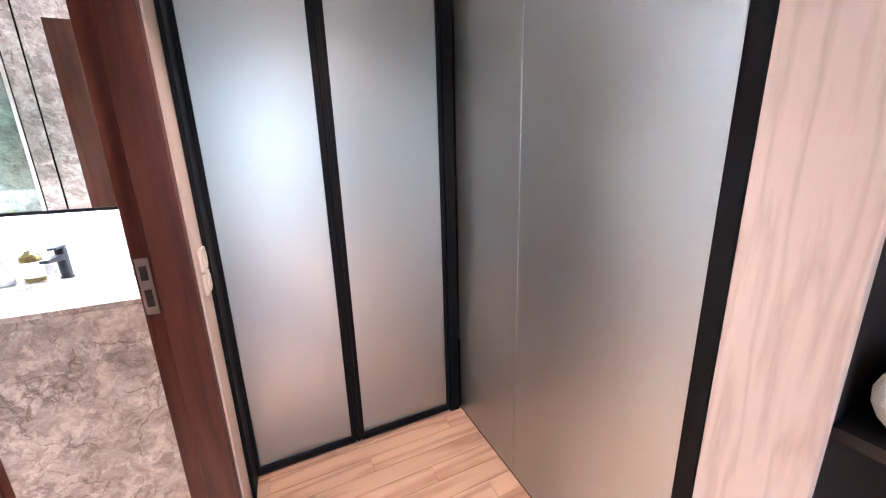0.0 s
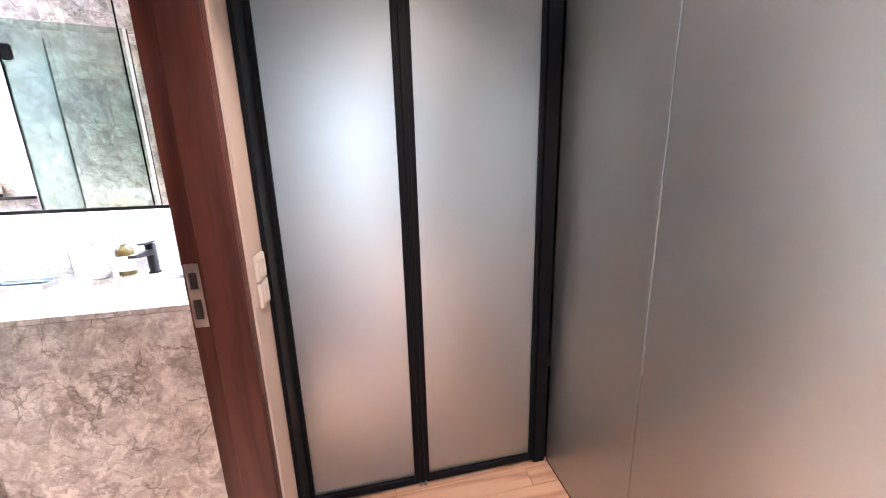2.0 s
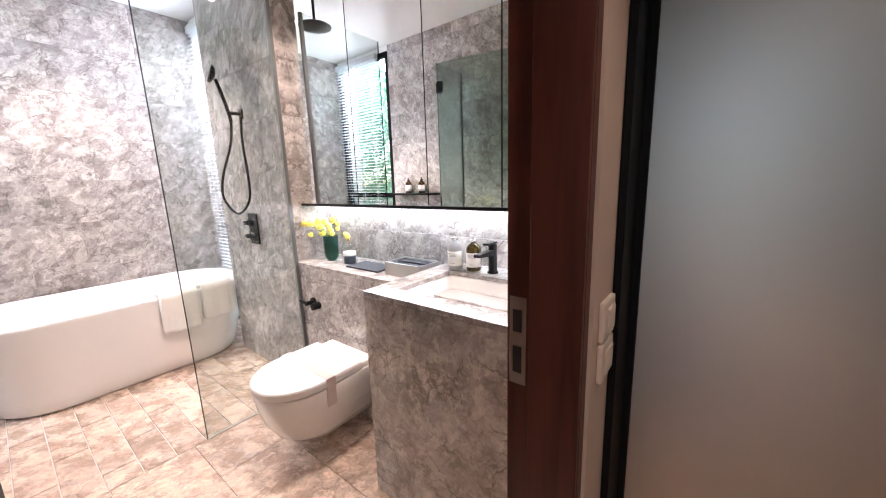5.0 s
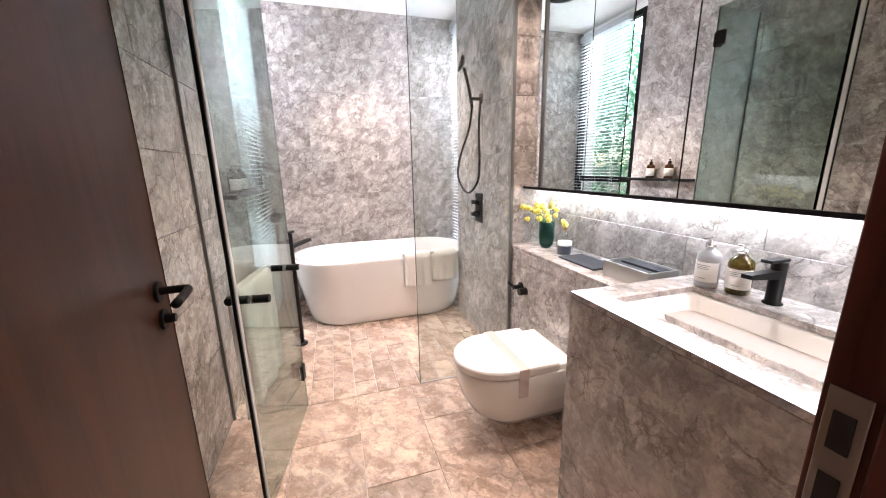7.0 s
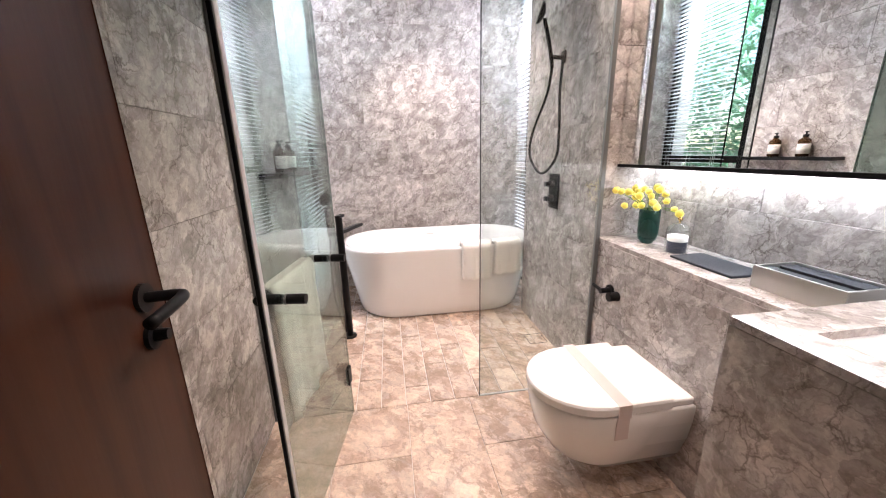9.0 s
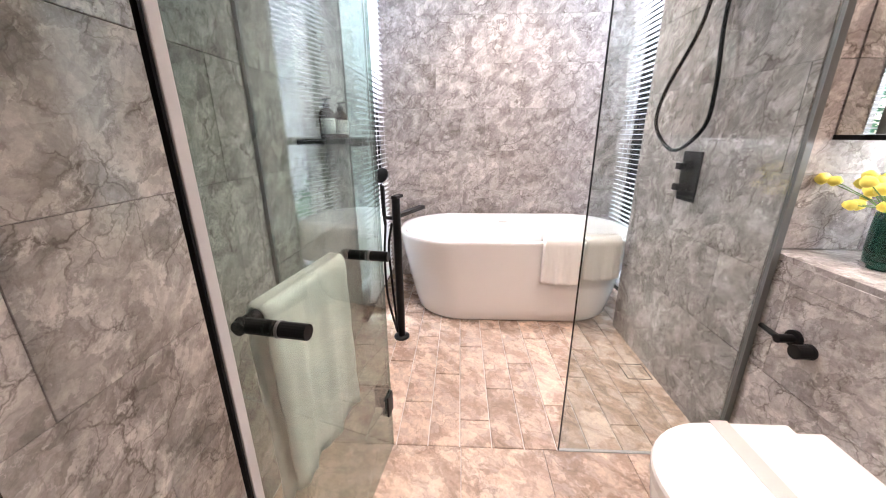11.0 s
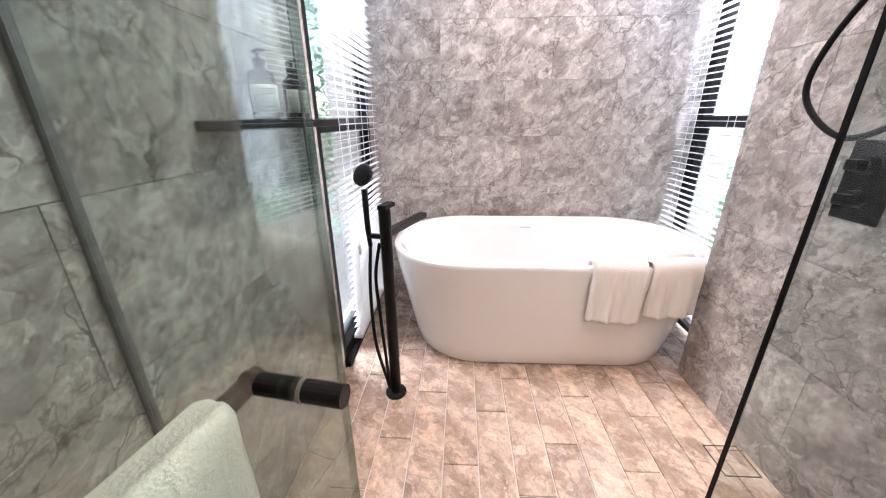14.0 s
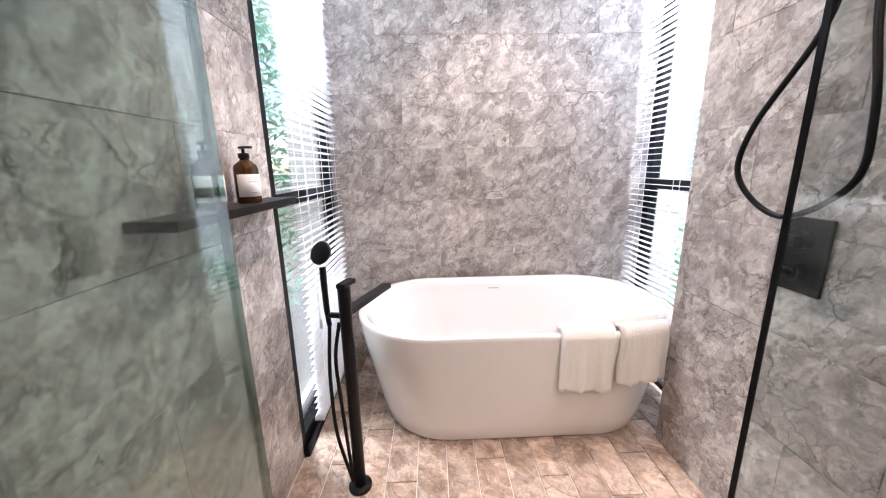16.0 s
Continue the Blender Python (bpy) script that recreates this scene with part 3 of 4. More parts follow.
# The fitting at y=-1.3 is added out of view, to match its lamp.
for x, y in ((0.42, 1.10), (0.42, -1.3)):
    downlight(x, y, 2.62)


# ---- rounded shapes ----
def rounded(cx, cy, hx, hy, r, z, n=9):
    """Points of a rectangle with round corners."""
    out = []
    for k, (sx, sy) in enumerate(((1, 1), (-1, 1), (-1, -1), (1, -1))):
        for i in range(n):
            a = math.pi / 2 * (k + i / (n - 1))
            out.append((cx + sx * (hx - r) + r * math.cos(a), cy + sy * (hy - r) + r * math.sin(a), z))
    return out


def loft(bm, rings, first=True, last=True):
    vs = [[bm.verts.new(p) for p in ring] for ring in rings]
    for a, b in zip(vs, vs[1:]):
        for i in range(len(a)):
            bm.faces.new((a[i], a[(i + 1) % len(a)], b[(i + 1) % len(a)], b[i]))
    if first:
        bm.faces.new(vs[0])
    if last:
        bm.faces.new(vs[-1])


# ---- bath ----
bath = thing("bathtub", (-3.585, 1.30, 0.0), "white freestanding oval acrylic bathtub on marble floor", "bathtub")
CX, CY = -3.583, 1.305
bm = bmesh.new()
rings = []
for z, hx, hy, r in ((0.004, 0.365, 0.715, 0.35), (0.02, 0.378, 0.728, 0.36), (0.10, 0.392, 0.748, 0.37), (0.30, 0.420, 0.790, 0.39), (0.48, 0.443, 0.828, 0.405), (0.585, 0.454, 0.846, 0.41),
                     (0.604, 0.455, 0.848, 0.41), (0.611, 0.450, 0.843, 0.405), (0.611, 0.428, 0.820, 0.39), (0.600, 0.416, 0.807, 0.38), (0.55, 0.405, 0.785, 0.37),
                     (0.35, 0.375, 0.715, 0.34), (0.20, 0.345, 0.650, 0.31), (0.155, 0.305, 0.585, 0.28), (0.145, 0.20, 0.42, 0.18)):
    rings.append(rounded(CX, CY, hx, hy, r, z, 14))
loft(bm, rings)
finish("tub", bm, M_WHITE, bath, smooth=True)
bm = bmesh.new()
loft(bm, [rounded(0, 0, 0.004, 0.036, 0.0035, z, 4) for z in (0, 0.004)])
bmesh.ops.transform(bm, matrix=pose(-3.976, 1.275, 0.545, 0, 82, 0), verts=bm.verts)
finish("overflow_slot", bm, M_STEEL, bath)


def drape(name, x_axis, half, top, depth_a, depth_b, thick, seed, label, where, turn):
    """A folded towel hung over an edge: it falls depth_a on one side and depth_b on the other, with soft folds."""
    t = thing(name, where, label, "towel", "white towels")
    rnd = random.Random(seed)
    ph = [rnd.uniform(0, 6.3) for _ in range(6)]
    line = []
    for i in range(15):
        line.append((-half[1], -depth_a + depth_a * i / 14 - half[1]))
    for i in range(1, 8):
        a = math.pi * (1 - i / 8)
        line.append((half[1] * math.cos(a), half[1] * math.sin(a) - half[1]))
    for i in range(15):
        line.append((half[1], -half[1] - depth_b * i / 14))
    bm = bmesh.new()
    nx = 26
    sheets = []
    for layer in (0, 1):
        grid = []
        for j, (u, v) in enumerate(line):
            row = []
            w = max(0.0, -v - half[1])
            for i in range(nx + 1):
                s = (i / nx - 0.5) * 2
                fold = 0.009 * math.sin(7 * s + ph[0] + 3 * v) * min(1, w * 6) + 0.0035 * math.sin(17 * s + ph[1]) * min(1, w * 5) + 0.002 * math.sin(29 * s + 40 * v + ph[4])
                side = -1 if u < 0 else 1
                nrm = Vector((0, u, v + half[1])).normalized() if abs(v + half[1]) < half[1] and j in range(14, 23) else Vector((0, side, 0))
                p = Vector((s * half[0] * (1 - 0.03 * math.sin(9 * v + ph[2])), u + (fold if w else 0), v + 0.004 * math.sin(3 * s + ph[3]) * (w > 0)))
                edge = 1 - max(0, abs(s) - 0.94) / 0.06 * 0.6
                row.append(bm.verts.new(p + nrm * (thick * layer * edge)))
            grid.append(row)
        sheets.append(grid)
    for grid in sheets:
        for a, b in zip(grid, grid[1:]):
            for i in range(nx):
                bm.faces.new((a[i], a[i + 1], b[i + 1], b[i]))
    a, b = sheets
    for j in range(len(line) - 1):
        for i in (0, nx):
            bm.faces.new((a[j][i], a[j + 1][i], b[j + 1][i], b[j][i]))
    for j in (0, len(line) - 1):
        for i in range(nx):
            bm.faces.new((a[j][i], a[j][i + 1], b[j][i + 1], b[j][i]))
    bmesh.ops.transform(bm, matrix=Matrix.Translation(where) @ turn, verts=bm.verts)
    finish("cloth", bm, M_TOWEL, t, smooth=True)
    return t


for yy, hw, drop, seed in ((1.555, 0.125, 0.262, 3), (1.815, 0.118, 0.235, 9)):
    drape("towel", 0, (hw, 0.030), 0, drop, 0.16, 0.030, seed, "white terry towel folded over the bathtub rim", (-3.154 - 0.02 * (yy > 1.7), yy, 0.630), pose(0, 0, 0, 0, 0, 90 if yy < 1.7 else 98))

# ---- floor standing bath filler ----
filler = thing("bath_filler", (-2.978, 0.527, 0.0), "matt black floor-standing bath filler with hand shower", "tap")
FX, FY = -2.978, 0.527
turned("base_plate", [(0.050, 0.0), (0.050, 0.012), (0.047, 0.016), (0.0, 0.016)][:3], (FX, FY, 0.0), M_BLACK, filler)
turned("post", [(0.0245, 0.016), (0.0245, 0.875), (0.024, 0.878), (0.024, 0.884), (0.0245, 0.887), (0.0245, 0.915), (0.022, 0.919)], (FX, FY, 0.0), M_BLACK, filler)
aim = math.degrees(math.atan2(0.115, -0.365))
S = pose(FX, FY, 0, 0, 0, aim)
bm = bmesh.new()
loft(bm, [[S @ Vector((x, y, z)) for y, z in ((-0.019, 0.800 - d), (0.019, 0.800 - d), (0.019, 0.824 - d), (-0.019, 0.824 - d))] for x, d in ((0.018, 0.0), (0.36, 0.012), (0.382, 0.014))])
finish("spout", bm, M_BLACK, filler, bevel=0.003)
bm = bmesh.new()
add_box(bm, (-0.022, -0.016, 0.920), (0.058, 0.016, 0.931), S)
finish("lever", bm, M_BLACK, filler, bevel=0.003)
C = Vector((FX - 0.015, FY - 0.075, 0.80))
rod("bracket", [(FX, FY, 0.80), C], 0.0115, M_BLACK, filler)
rod("hand_grip", glide([C + Vector((0.0, 0.004, -0.045)), C, C + Vector((-0.006, -0.004, 0.09)), C + Vector((-0.012, -0.006, 0.19))], 5), [0.010] * 6 + [0.012] * 5 + [0.013] * 5, M_BLACK, filler, n=14)
bm = bmesh.new()
lathe(bm, [(0.010, -0.016), (0.040, -0.006), (0.046, 0.004), (0.045, 0.012), (0.040, 0.014)], (0, 0, 0), 28)
bmesh.ops.transform(bm, matrix=Matrix.Translation(C + Vector((-0.008, -0.002, 0.245))) @ pose(0, 0, 0, 62, 0, 60), verts=bm.verts)
finish("spray_head", bm, M_BLACK, filler, smooth=True)
rod("hose", glide([C + Vector((0, 0.004, -0.04)), C + Vector((0.01, -0.01, -0.25)), C + Vector((0.03, 0.0, -0.50)), (FX + 0.02, FY - 0.035, 0.10), (FX + 0.022, FY - 0.022, 0.05)], 8), 0.0075, M_BLACK, filler)
rod("hose", glide([(FX - 0.005, FY - 0.03, 0.77), (FX + 0.0, FY - 0.055, 0.62), (FX + 0.012, FY - 0.045, 0.42), (FX + 0.018, FY - 0.03, 0.18), (FX + 0.02, FY - 0.024, 0.06)], 8), 0.0075, M_BLACK, filler)

# ---- shower screen ----
def pane(name, parent, a, b, z0, z1, mat=M_GLASS, thick=0.010):
    d = Vector((b[0] - a[0], b[1] - a[1], 0))
    T = pose(a[0], a[1], 0, 0, 0, math.degrees(math.atan2(d.y, d.x)))
    ob = slab(name, (0, -thick / 2, z0), (d.length, thick / 2, z1), mat, parent, turn=T)
    ob.visible_shadow = False
    return T, d.length, ob


TOP = 2.42
fixed = thing("shower_screen", (SCREEN, 1.65, 0.0), "clear fixed glass shower screen with dark edge", "shower screen")
pane("glass", fixed, (SCREEN, 1.326), (SCREEN, RIGHT - 0.004), 0.006, TOP, M_SCREEN)
slab("edge_seal", (SCREEN - 0.004, 1.3225, 0.006), (SCREEN + 0.004, 1.3255, TOP), M_FRAME, fixed)
slab("wall_channel", (SCREEN - 0.009, RIGHT - 0.022, 0.0), (SCREEN + 0.009, RIGHT - 0.001, TOP), M_CHANNEL, fixed)
slab("floor_seal", (SCREEN - 0.006, 1.326, 0.001), (SCREEN + 0.006, RIGHT - 0.022, 0.006), M_SEAL, fixed)
fixed2 = thing("shower_screen", (SCREEN, 0.4, 0.0), "narrow fixed glass shower pane at the wall", "shower screen")
pane("glass", fixed2, (SCREEN, LEFT + 0.004), (SCREEN, 0.613), 0.006, TOP, M_SCREEN)
slab("wall_channel", (SCREEN - 0.007, LEFT + 0.001, 0.0), (SCREEN + 0.007, LEFT + 0.014, TOP), M_CHANNEL, fixed2)
slab("edge", (SCREEN - 0.005, 0.613, 0.006), (SCREEN + 0.005, 0.6145, TOP), M_GEDGE, fixed2)
gdoor = thing("shower_door", (SCREEN + 0.02, 0.605, 0.0), "open frameless glass shower door with towel bar", "shower door")
A0, A1 = (SCREEN + 0.012, 0.625), (-1.440, 0.522)
T, L, _ = pane("glass", gdoor, A0, A1, 0.012, TOP)
slab("hinge_edge", (-0.0015, -0.005, 0.012), (0.0, 0.005, TOP), M_GEDGE, gdoor, turn=T)
slab("magnet_seal", (L, -0.009, 0.012), (L + 0.020, 0.009, TOP), M_SEAL, gdoor, turn=T, bevel=0.002)
slab("magnet_strip", (L + 0.020, -0.005, 0.012), (L + 0.025, 0.005, TOP), M_FRAME, gdoor, turn=T)
for z in (0.25, 2.22):
    bm = bmesh.new()
    for s in (-1, 1):
        add_box(bm, (0.002, s * 0.0055 if s > 0 else -0.0135, z - 0.045), (0.052, 0.0135 if s > 0 else -0.0055, z + 0.045), T)
    add_box(bm, (SCREEN - 0.0135, 0.563, z - 0.045), (SCREEN - 0.0055, 0.619, z + 0.045))
    add_box(bm, (SCREEN + 0.0055, 0.563, z - 0.045), (SCREEN + 0.0135, 0.613, z + 0.045))
    finish("hinge", bm, M_BLACK, gdoor, bevel=0.0015)
u0, u1, BZ = 0.115, 0.570, 0.902
bm = bmesh.new()
for u in (u0, u1):
    add_rod(bm, [T @ Vector((u, 0.006, BZ)), T @ Vector((u, 0.070, BZ))], 0.0165, 18)
    add_rod(bm, [T @ Vector((u, -0.006, BZ)), T @ Vector((u, -0.085, BZ))], 0.0165, 18)
add_rod(bm, [T @ Vector((u0 - 0.016, -0.075, BZ)), T @ Vector((u1 + 0.016, -0.075, BZ))], 0.0155, 18)
finish("towel_bar", bm, M_BLACK, gdoor, smooth=False)
bm = bmesh.new()
for u in (u0, u1):
    add_rod(bm, [T @ Vector((u, 0.0062, BZ)), T @ Vector((u, 0.012, BZ))], 0.0185, 18)
finish("washer", bm, M_CHANNEL, gdoor)
ang = math.degrees(math.atan2(A1[1] - A0[1], A1[0] - A0[0]))
mid = T @ Vector(((u0 + u1) / 2 + 0.01, -0.075, BZ + 0.018))
drape("bath_towel", 0, (0.175, 0.020), 0, 0.56, 0.50, 0.014, 5, "white terry bath towel hung over a black bar", tuple(mid), pose(0, 0, 0, 0, 0, ang))

# ---- shower fittings on the wall ----
valve = thing("shower_valve", (-2.675, RIGHT, 0.97), "matt black concealed shower valve plate with levers", "shower valve")
slab("plate", (-2.735, RIGHT - 0.012, 0.965), (-2.605, RIGHT - 0.001, 1.190), M_BLACK, valve, bevel=0.003)
for z in (1.030, 1.125):
    bm = bmesh.new()
    add_rod(bm, [(-2.670, RIGHT - 0.012, z), (-2.670, RIGHT - 0.040, z)], 0.025, 22)
    add_box(bm, (-2.688, RIGHT - 0.068, z - 0.015), (-2.652, RIGHT - 0.038, z + 0.015))
    finish("lever", bm, M_BLACK, valve, bevel=0.003)
hs = thing("hand_shower", (-2.66, RIGHT, 1.86), "matt black hand shower on wall bracket with hose", "shower")
HX, HZ = -2.64, 1.87
slab("wall_plate", (HX - 0.025, RIGHT - 0.012, HZ - 0.035), (HX + 0.025, RIGHT - 0.001, HZ + 0.035), M_BLACK, hs, bevel=0.004)
rod("holder", [(HX, RIGHT - 0.012, HZ), (HX, RIGHT - 0.085, HZ)], 0.012, M_BLACK, hs)
rod("grip", glide([(HX, RIGHT - 0.075, HZ - 0.06), (HX, RIGHT - 0.085, HZ), (HX - 0.006, RIGHT - 0.105, HZ + 0.10), (HX - 0.014, RIGHT - 0.132, HZ + 0.205)], 5), 0.0115, M_BLACK, hs, n=14)
bm = bmesh.new()
lathe(bm, [(0.014, -0.020), (0.046, -0.008), (0.056, 0.004), (0.056, 0.013), (0.050, 0.015)], (0, 0, 0), 28)
bmesh.ops.transform(bm, matrix=pose(HX - 0.018, RIGHT - 0.148, HZ + 0.232, 72, 0, -14), verts=bm.verts)
finish("spray_head", bm, M_BLACK, hs, smooth=True)
rod("hose", glide([(HX, RIGHT - 0.075, HZ - 0.05), (HX - 0.035, RIGHT - 0.085, HZ - 0.20), (HX - 0.150, RIGHT - 0.120, HZ - 0.42), (HX - 0.165, RIGHT - 0.125, HZ - 0.57), (HX - 0.040, RIGHT - 0.095, HZ - 0.675),
                   (HX + 0.100, RIGHT - 0.070, HZ - 0.58), (HX + 0.105, RIGHT - 0.060, HZ - 0.42), (HX + 0.055, RIGHT - 0.045, HZ - 0.20), (HX + 0.01, RIGHT - 0.015, HZ - 0.02)], 8), 0.0085, M_BLACK, hs)
rain = thing("rain_shower", (-2.65, 1.5, CEIL), "round black ceiling rain shower head on a stem", "shower")
rod("stem", [(-2.65, 1.5, CEIL - 0.001), (-2.65, 1.5, 2.62)], 0.011, M_BLACK, rain)
turned("disc", [(0.02, 0.025), (0.10, 0.012), (0.125, 0.004), (0.125, -0.004), (0.12, -0.006)], (-2.65, 1.5, 2.61), M_BLACK, rain, n=36)
turned("rose", [(0.03, -0.001), (0.03, -0.010), (0.012, -0.012)], (-2.65, 1.5, CEIL), M_BLACK, rain)
drain = thing("floor_drain", (-2.67, 1.89, 0.0), "square tile-insert floor drain with thin dark slot", "drain")
# Thin dark strips paint the shade in the gap round the drain.
bm = bmesh.new()
for a, b in (((-2.740, 1.822, 0.0005), (-2.605, 1.826, 0.0025)), ((-2.740, 1.950, 0.0005), (-2.605, 1.954, 0.0025)), ((-2.740, 1.826, 0.0005), (-2.736, 1.950, 0.0025)), ((-2.609, 1.826, 0.0005), (-2.605, 1.950, 0.0025))):
    add_box(bm, a, b)
finish("slot", bm, M_DARK, drain)

# ---- shelf with bottles ----
shelf = thing("wall_shelf", (-2.77, LEFT, 1.235), "slim matt black wall shelf", "shelf")
slab("board", (-3.10, LEFT + 0.001, 1.228), (-2.44, LEFT + 0.115, 1.252), M_BLACK, shelf, bevel=0.002)


def pump_bottle(base, r, h, glass, cap, label, group, turn=0.0):
    x, y, z = base
    b = thing("pump_bottle", base, label, "bottle", group)
    turned("bottle", [(r * 0.90, 0.0005), (r, 0.006), (r, h * 0.70), (r * 0.93, h * 0.78), (r * 0.55, h * 0.86), (r * 0.38, h * 0.89), (r * 0.38, h * 0.93)], base, glass, b)
    turned("collar", [(r * 0.46, h * 0.925), (r * 0.46, h * 1.02), (r * 0.40, h * 1.03)], base, cap, b)
    bm = bmesh.new()
    Z = pose(x, y, z, 0, 0, turn)
    add_rod(bm, [Z @ Vector((0, 0, h * 1.03)), Z @ Vector((0, 0, h * 1.13))], r * 0.14, 10)
    add_box(bm, (-r * 0.32, -r * 0.26, h * 1.12), (r * 0.95, r * 0.26, h * 1.165), Z)
    finish("pump", bm, cap, b, bevel=0.001)
    bm = bmesh.new()
    n = 12
    for k in range(n):
        a0, a1 = (radians(turn - 80 + 160 * q / n) for q in (k, k + 1))
        bm.faces.new([bm.verts.new((x + (r + 0.0009) * math.cos(a), y + (r + 0.0009) * math.sin(a), z + h * f)) for a, f in ((a0, 0.14), (a1, 0.14), (a1, 0.60), (a0, 0.60))])
    bmesh.ops.remove_doubles(bm, verts=bm.verts, dist=1e-5)
    bmesh.ops.solidify(bm, geom=bm.faces[:], thickness=-0.0004)
    finish("label", bm, M_LABEL, b, smooth=True)
    bm = bmesh.new()
    for k, (w, f) in enumerate(((34, 0.52), (28, 0.48), (30, 0.44), (20, 0.22))):
        a0, a1 = radians(turn - w), radians(turn + w)
        for q in range(6):
            b0, b1 = a0 + (a1 - a0) * q / 6, a0 + (a1 - a0) * (q + 1) / 6
            bm.faces.new([bm.verts.new((x + (r + 0.0016) * math.cos(a), y + (r + 0.0016) * math.sin(a), z + h * g)) for a, g in ((b0, f), (b1, f), (b1, f + 0.012), (b0, f + 0.012))])
    tagged(finish("print_lines", bm, M_INK, b), kind="stuff")
    return b


pump_bottle((-2.66, LEFT + 0.058, 1.2522), 0.036, 0.150, M_AMBER, M_BLACK, "amber pump bottle with white label on black shelf", "shelf bottles", 50)
pump_bottle((-2.86, LEFT + 0.058, 1.2522), 0.036, 0.150, M_AMBER, M_BLACK, "amber pump bottle with white label on black shelf", "shelf bottles", 60)

# ---- toilet ----
toilet = thing("toilet", (-1.625, RIGHT, 0.1), "white wall-hung toilet, lid closed with paper band", "toilet")


def dshape(cx, back, nose, hw, z, n=22):
    out = [(cx + hw, back, z)]
    reach = min(back - nose, hw * 1.12)
    for i in range(n + 1):
        a = math.pi * i / n
        out.append((cx + hw * math.cos(a), nose + reach - reach * math.sin(a), z))
    out.append((cx - hw, back, z))
    return out


TX = -1.625
bm = bmesh.new()
loft(bm, [dshape(TX, RIGHT - 0.001, nose, hw, z) for z, nose, hw in ((0.105, 1.56, 0.125), (0.112, 1.53, 0.145), (0.15, 1.485, 0.165), (0.24, 1.435, 0.190), (0.33, 1.412, 0.203), (0.395, 1.406, 0.206), (0.402, 1.410, 0.203))])
finish("bowl", bm, M_CERAMIC, toilet, smooth=True)
bm = bmesh.new()
add_box(bm, (TX - 0.196, 1.872, 0.400), (TX + 0.196, RIGHT - 0.001, 0.432))
finish("rear_deck", bm, M_CERAMIC, toilet, bevel=0.008)
bm = bmesh.new()
loft(bm, [dshape(TX, 1.866, nose, hw, z) for z, nose, hw in ((0.405, 1.404, 0.204), (0.409, 1.400, 0.208), (0.438, 1.398, 0.210), (0.447, 1.402, 0.206), (0.450, 1.410, 0.198))])
finish("lid", bm, M_LID, toilet, smooth=False)
bm = bmesh.new()
add_box(bm, (TX - 0.212, 1.648, 0.4505), (TX + 0.212, 1.700, 0.4515))
add_box(bm, (TX + 0.2105, 1.648, 0.395), (TX + 0.2120, 1.700, 0.4515))
add_box(bm, (TX - 0.2120, 1.648, 0.395), (TX - 0.2105, 1.700, 0.4515))
add_box(bm, (TX + 0.207, 1.648, 0.30), (TX + 0.2085, 1.700, 0.395), Matrix.Translation((-0.002, 0, 0)))
finish("paper_band", bm, M_TAPE, toilet)

# bidet spray and stop tap on the ledge wall
spray = thing("bidet_spray", (-1.99, RIGHT, 0.64), "black bidet spray tap on the marble wall", "tap")
bm = bmesh.new()
add_rod(bm, [(-1.985, RIGHT - 0.001, 0.645), (-1.985, RIGHT - 0.012, 0.645)], 0.028, 22)
add_rod(bm, [(-1.985, RIGHT - 0.012, 0.645), (-1.985, RIGHT - 0.060, 0.645)], 0.014, 14)
add_rod(bm, [(-1.985, RIGHT - 0.050, 0.645), (-2.055, RIGHT - 0.056, 0.655)], [0.010, 0.008], 12)
finish("tap_body", bm, M_BLACK, spray)
bm = bmesh.new()
add_rod(bm, [(-1.93, RIGHT - 0.001, 0.632), (-1.93, RIGHT - 0.010, 0.632)], 0.024, 22)
add_rod(bm, [(-1.93, RIGHT - 0.010, 0.632), (-1.93, RIGHT - 0.050, 0.632)], 0.022, 18)
finish("holder", bm, M_BLACK, spray)
paper = thing("paper_holder", (-1.20, RIGHT, 0.60), "black wall holder beside the vanity", "holder")
bm = bmesh.new()
add_rod(bm, [(-1.22, RIGHT - 0.001, 0.66), (-1.22, RIGHT - 0.07, 0.66)], 0.010, 12)
add_rod(bm, [(-1.222, RIGHT - 0.065, 0.66), (-1.13, RIGHT - 0.065, 0.66)], 0.009, 12)
finish("arm", bm, M_BLACK, paper)

# ---- vanity ----
VX0, VX1, VY, VZ = -1.112, -0.304, 1.668, 0.945
vanity = thing("vanity", (-0.7, 1.95, 0.0), "grey-brown marble vanity with white undermount basin", "vanity")
slab("front_panel", (VX0, VY, 0.001), (VX1, VY + 0.02, VZ - 0.022), M_STONE, vanity, bevel=0.0015)
slab("side_panel", (VX0, VY + 0.021, 0.001), (VX0 + 0.02, RIGHT - 0.001, VZ - 0.022), M_STONE, vanity, bevel=0.0015)
slab("side_panel", (VX0, RIGHT + 0.0, 0.887), (VX0 + 0.02, NICHE - 0.001, VZ - 0.022), M_STONE, vanity, bevel=0.0015)
BX0, BX1, BY0, BY1 = -1.005, -0.36, 1.765, 2.115
bm = bmesh.new()
for a, b in (((VX0, VY, VZ - 0.02), (VX1, BY0, VZ)), ((VX0, BY1, VZ - 0.02), (VX1, NICHE - 0.001, VZ)), ((VX0, BY0, VZ - 0.02), (BX0, BY1, VZ)), ((BX1, BY0, VZ - 0.02), (VX1, BY1, VZ))):
    add_box(bm, a, b)
bmesh.ops.remove_doubles(bm, verts=bm.verts, dist=1e-5)
finish("countertop", bm, M_STONE, vanity)
bcx, bcy, bhx, bhy = (BX0 + BX1) / 2, (BY0 + BY1) / 2, (BX1 - BX0) / 2, (BY1 - BY0) / 2
bm = bmesh.new()
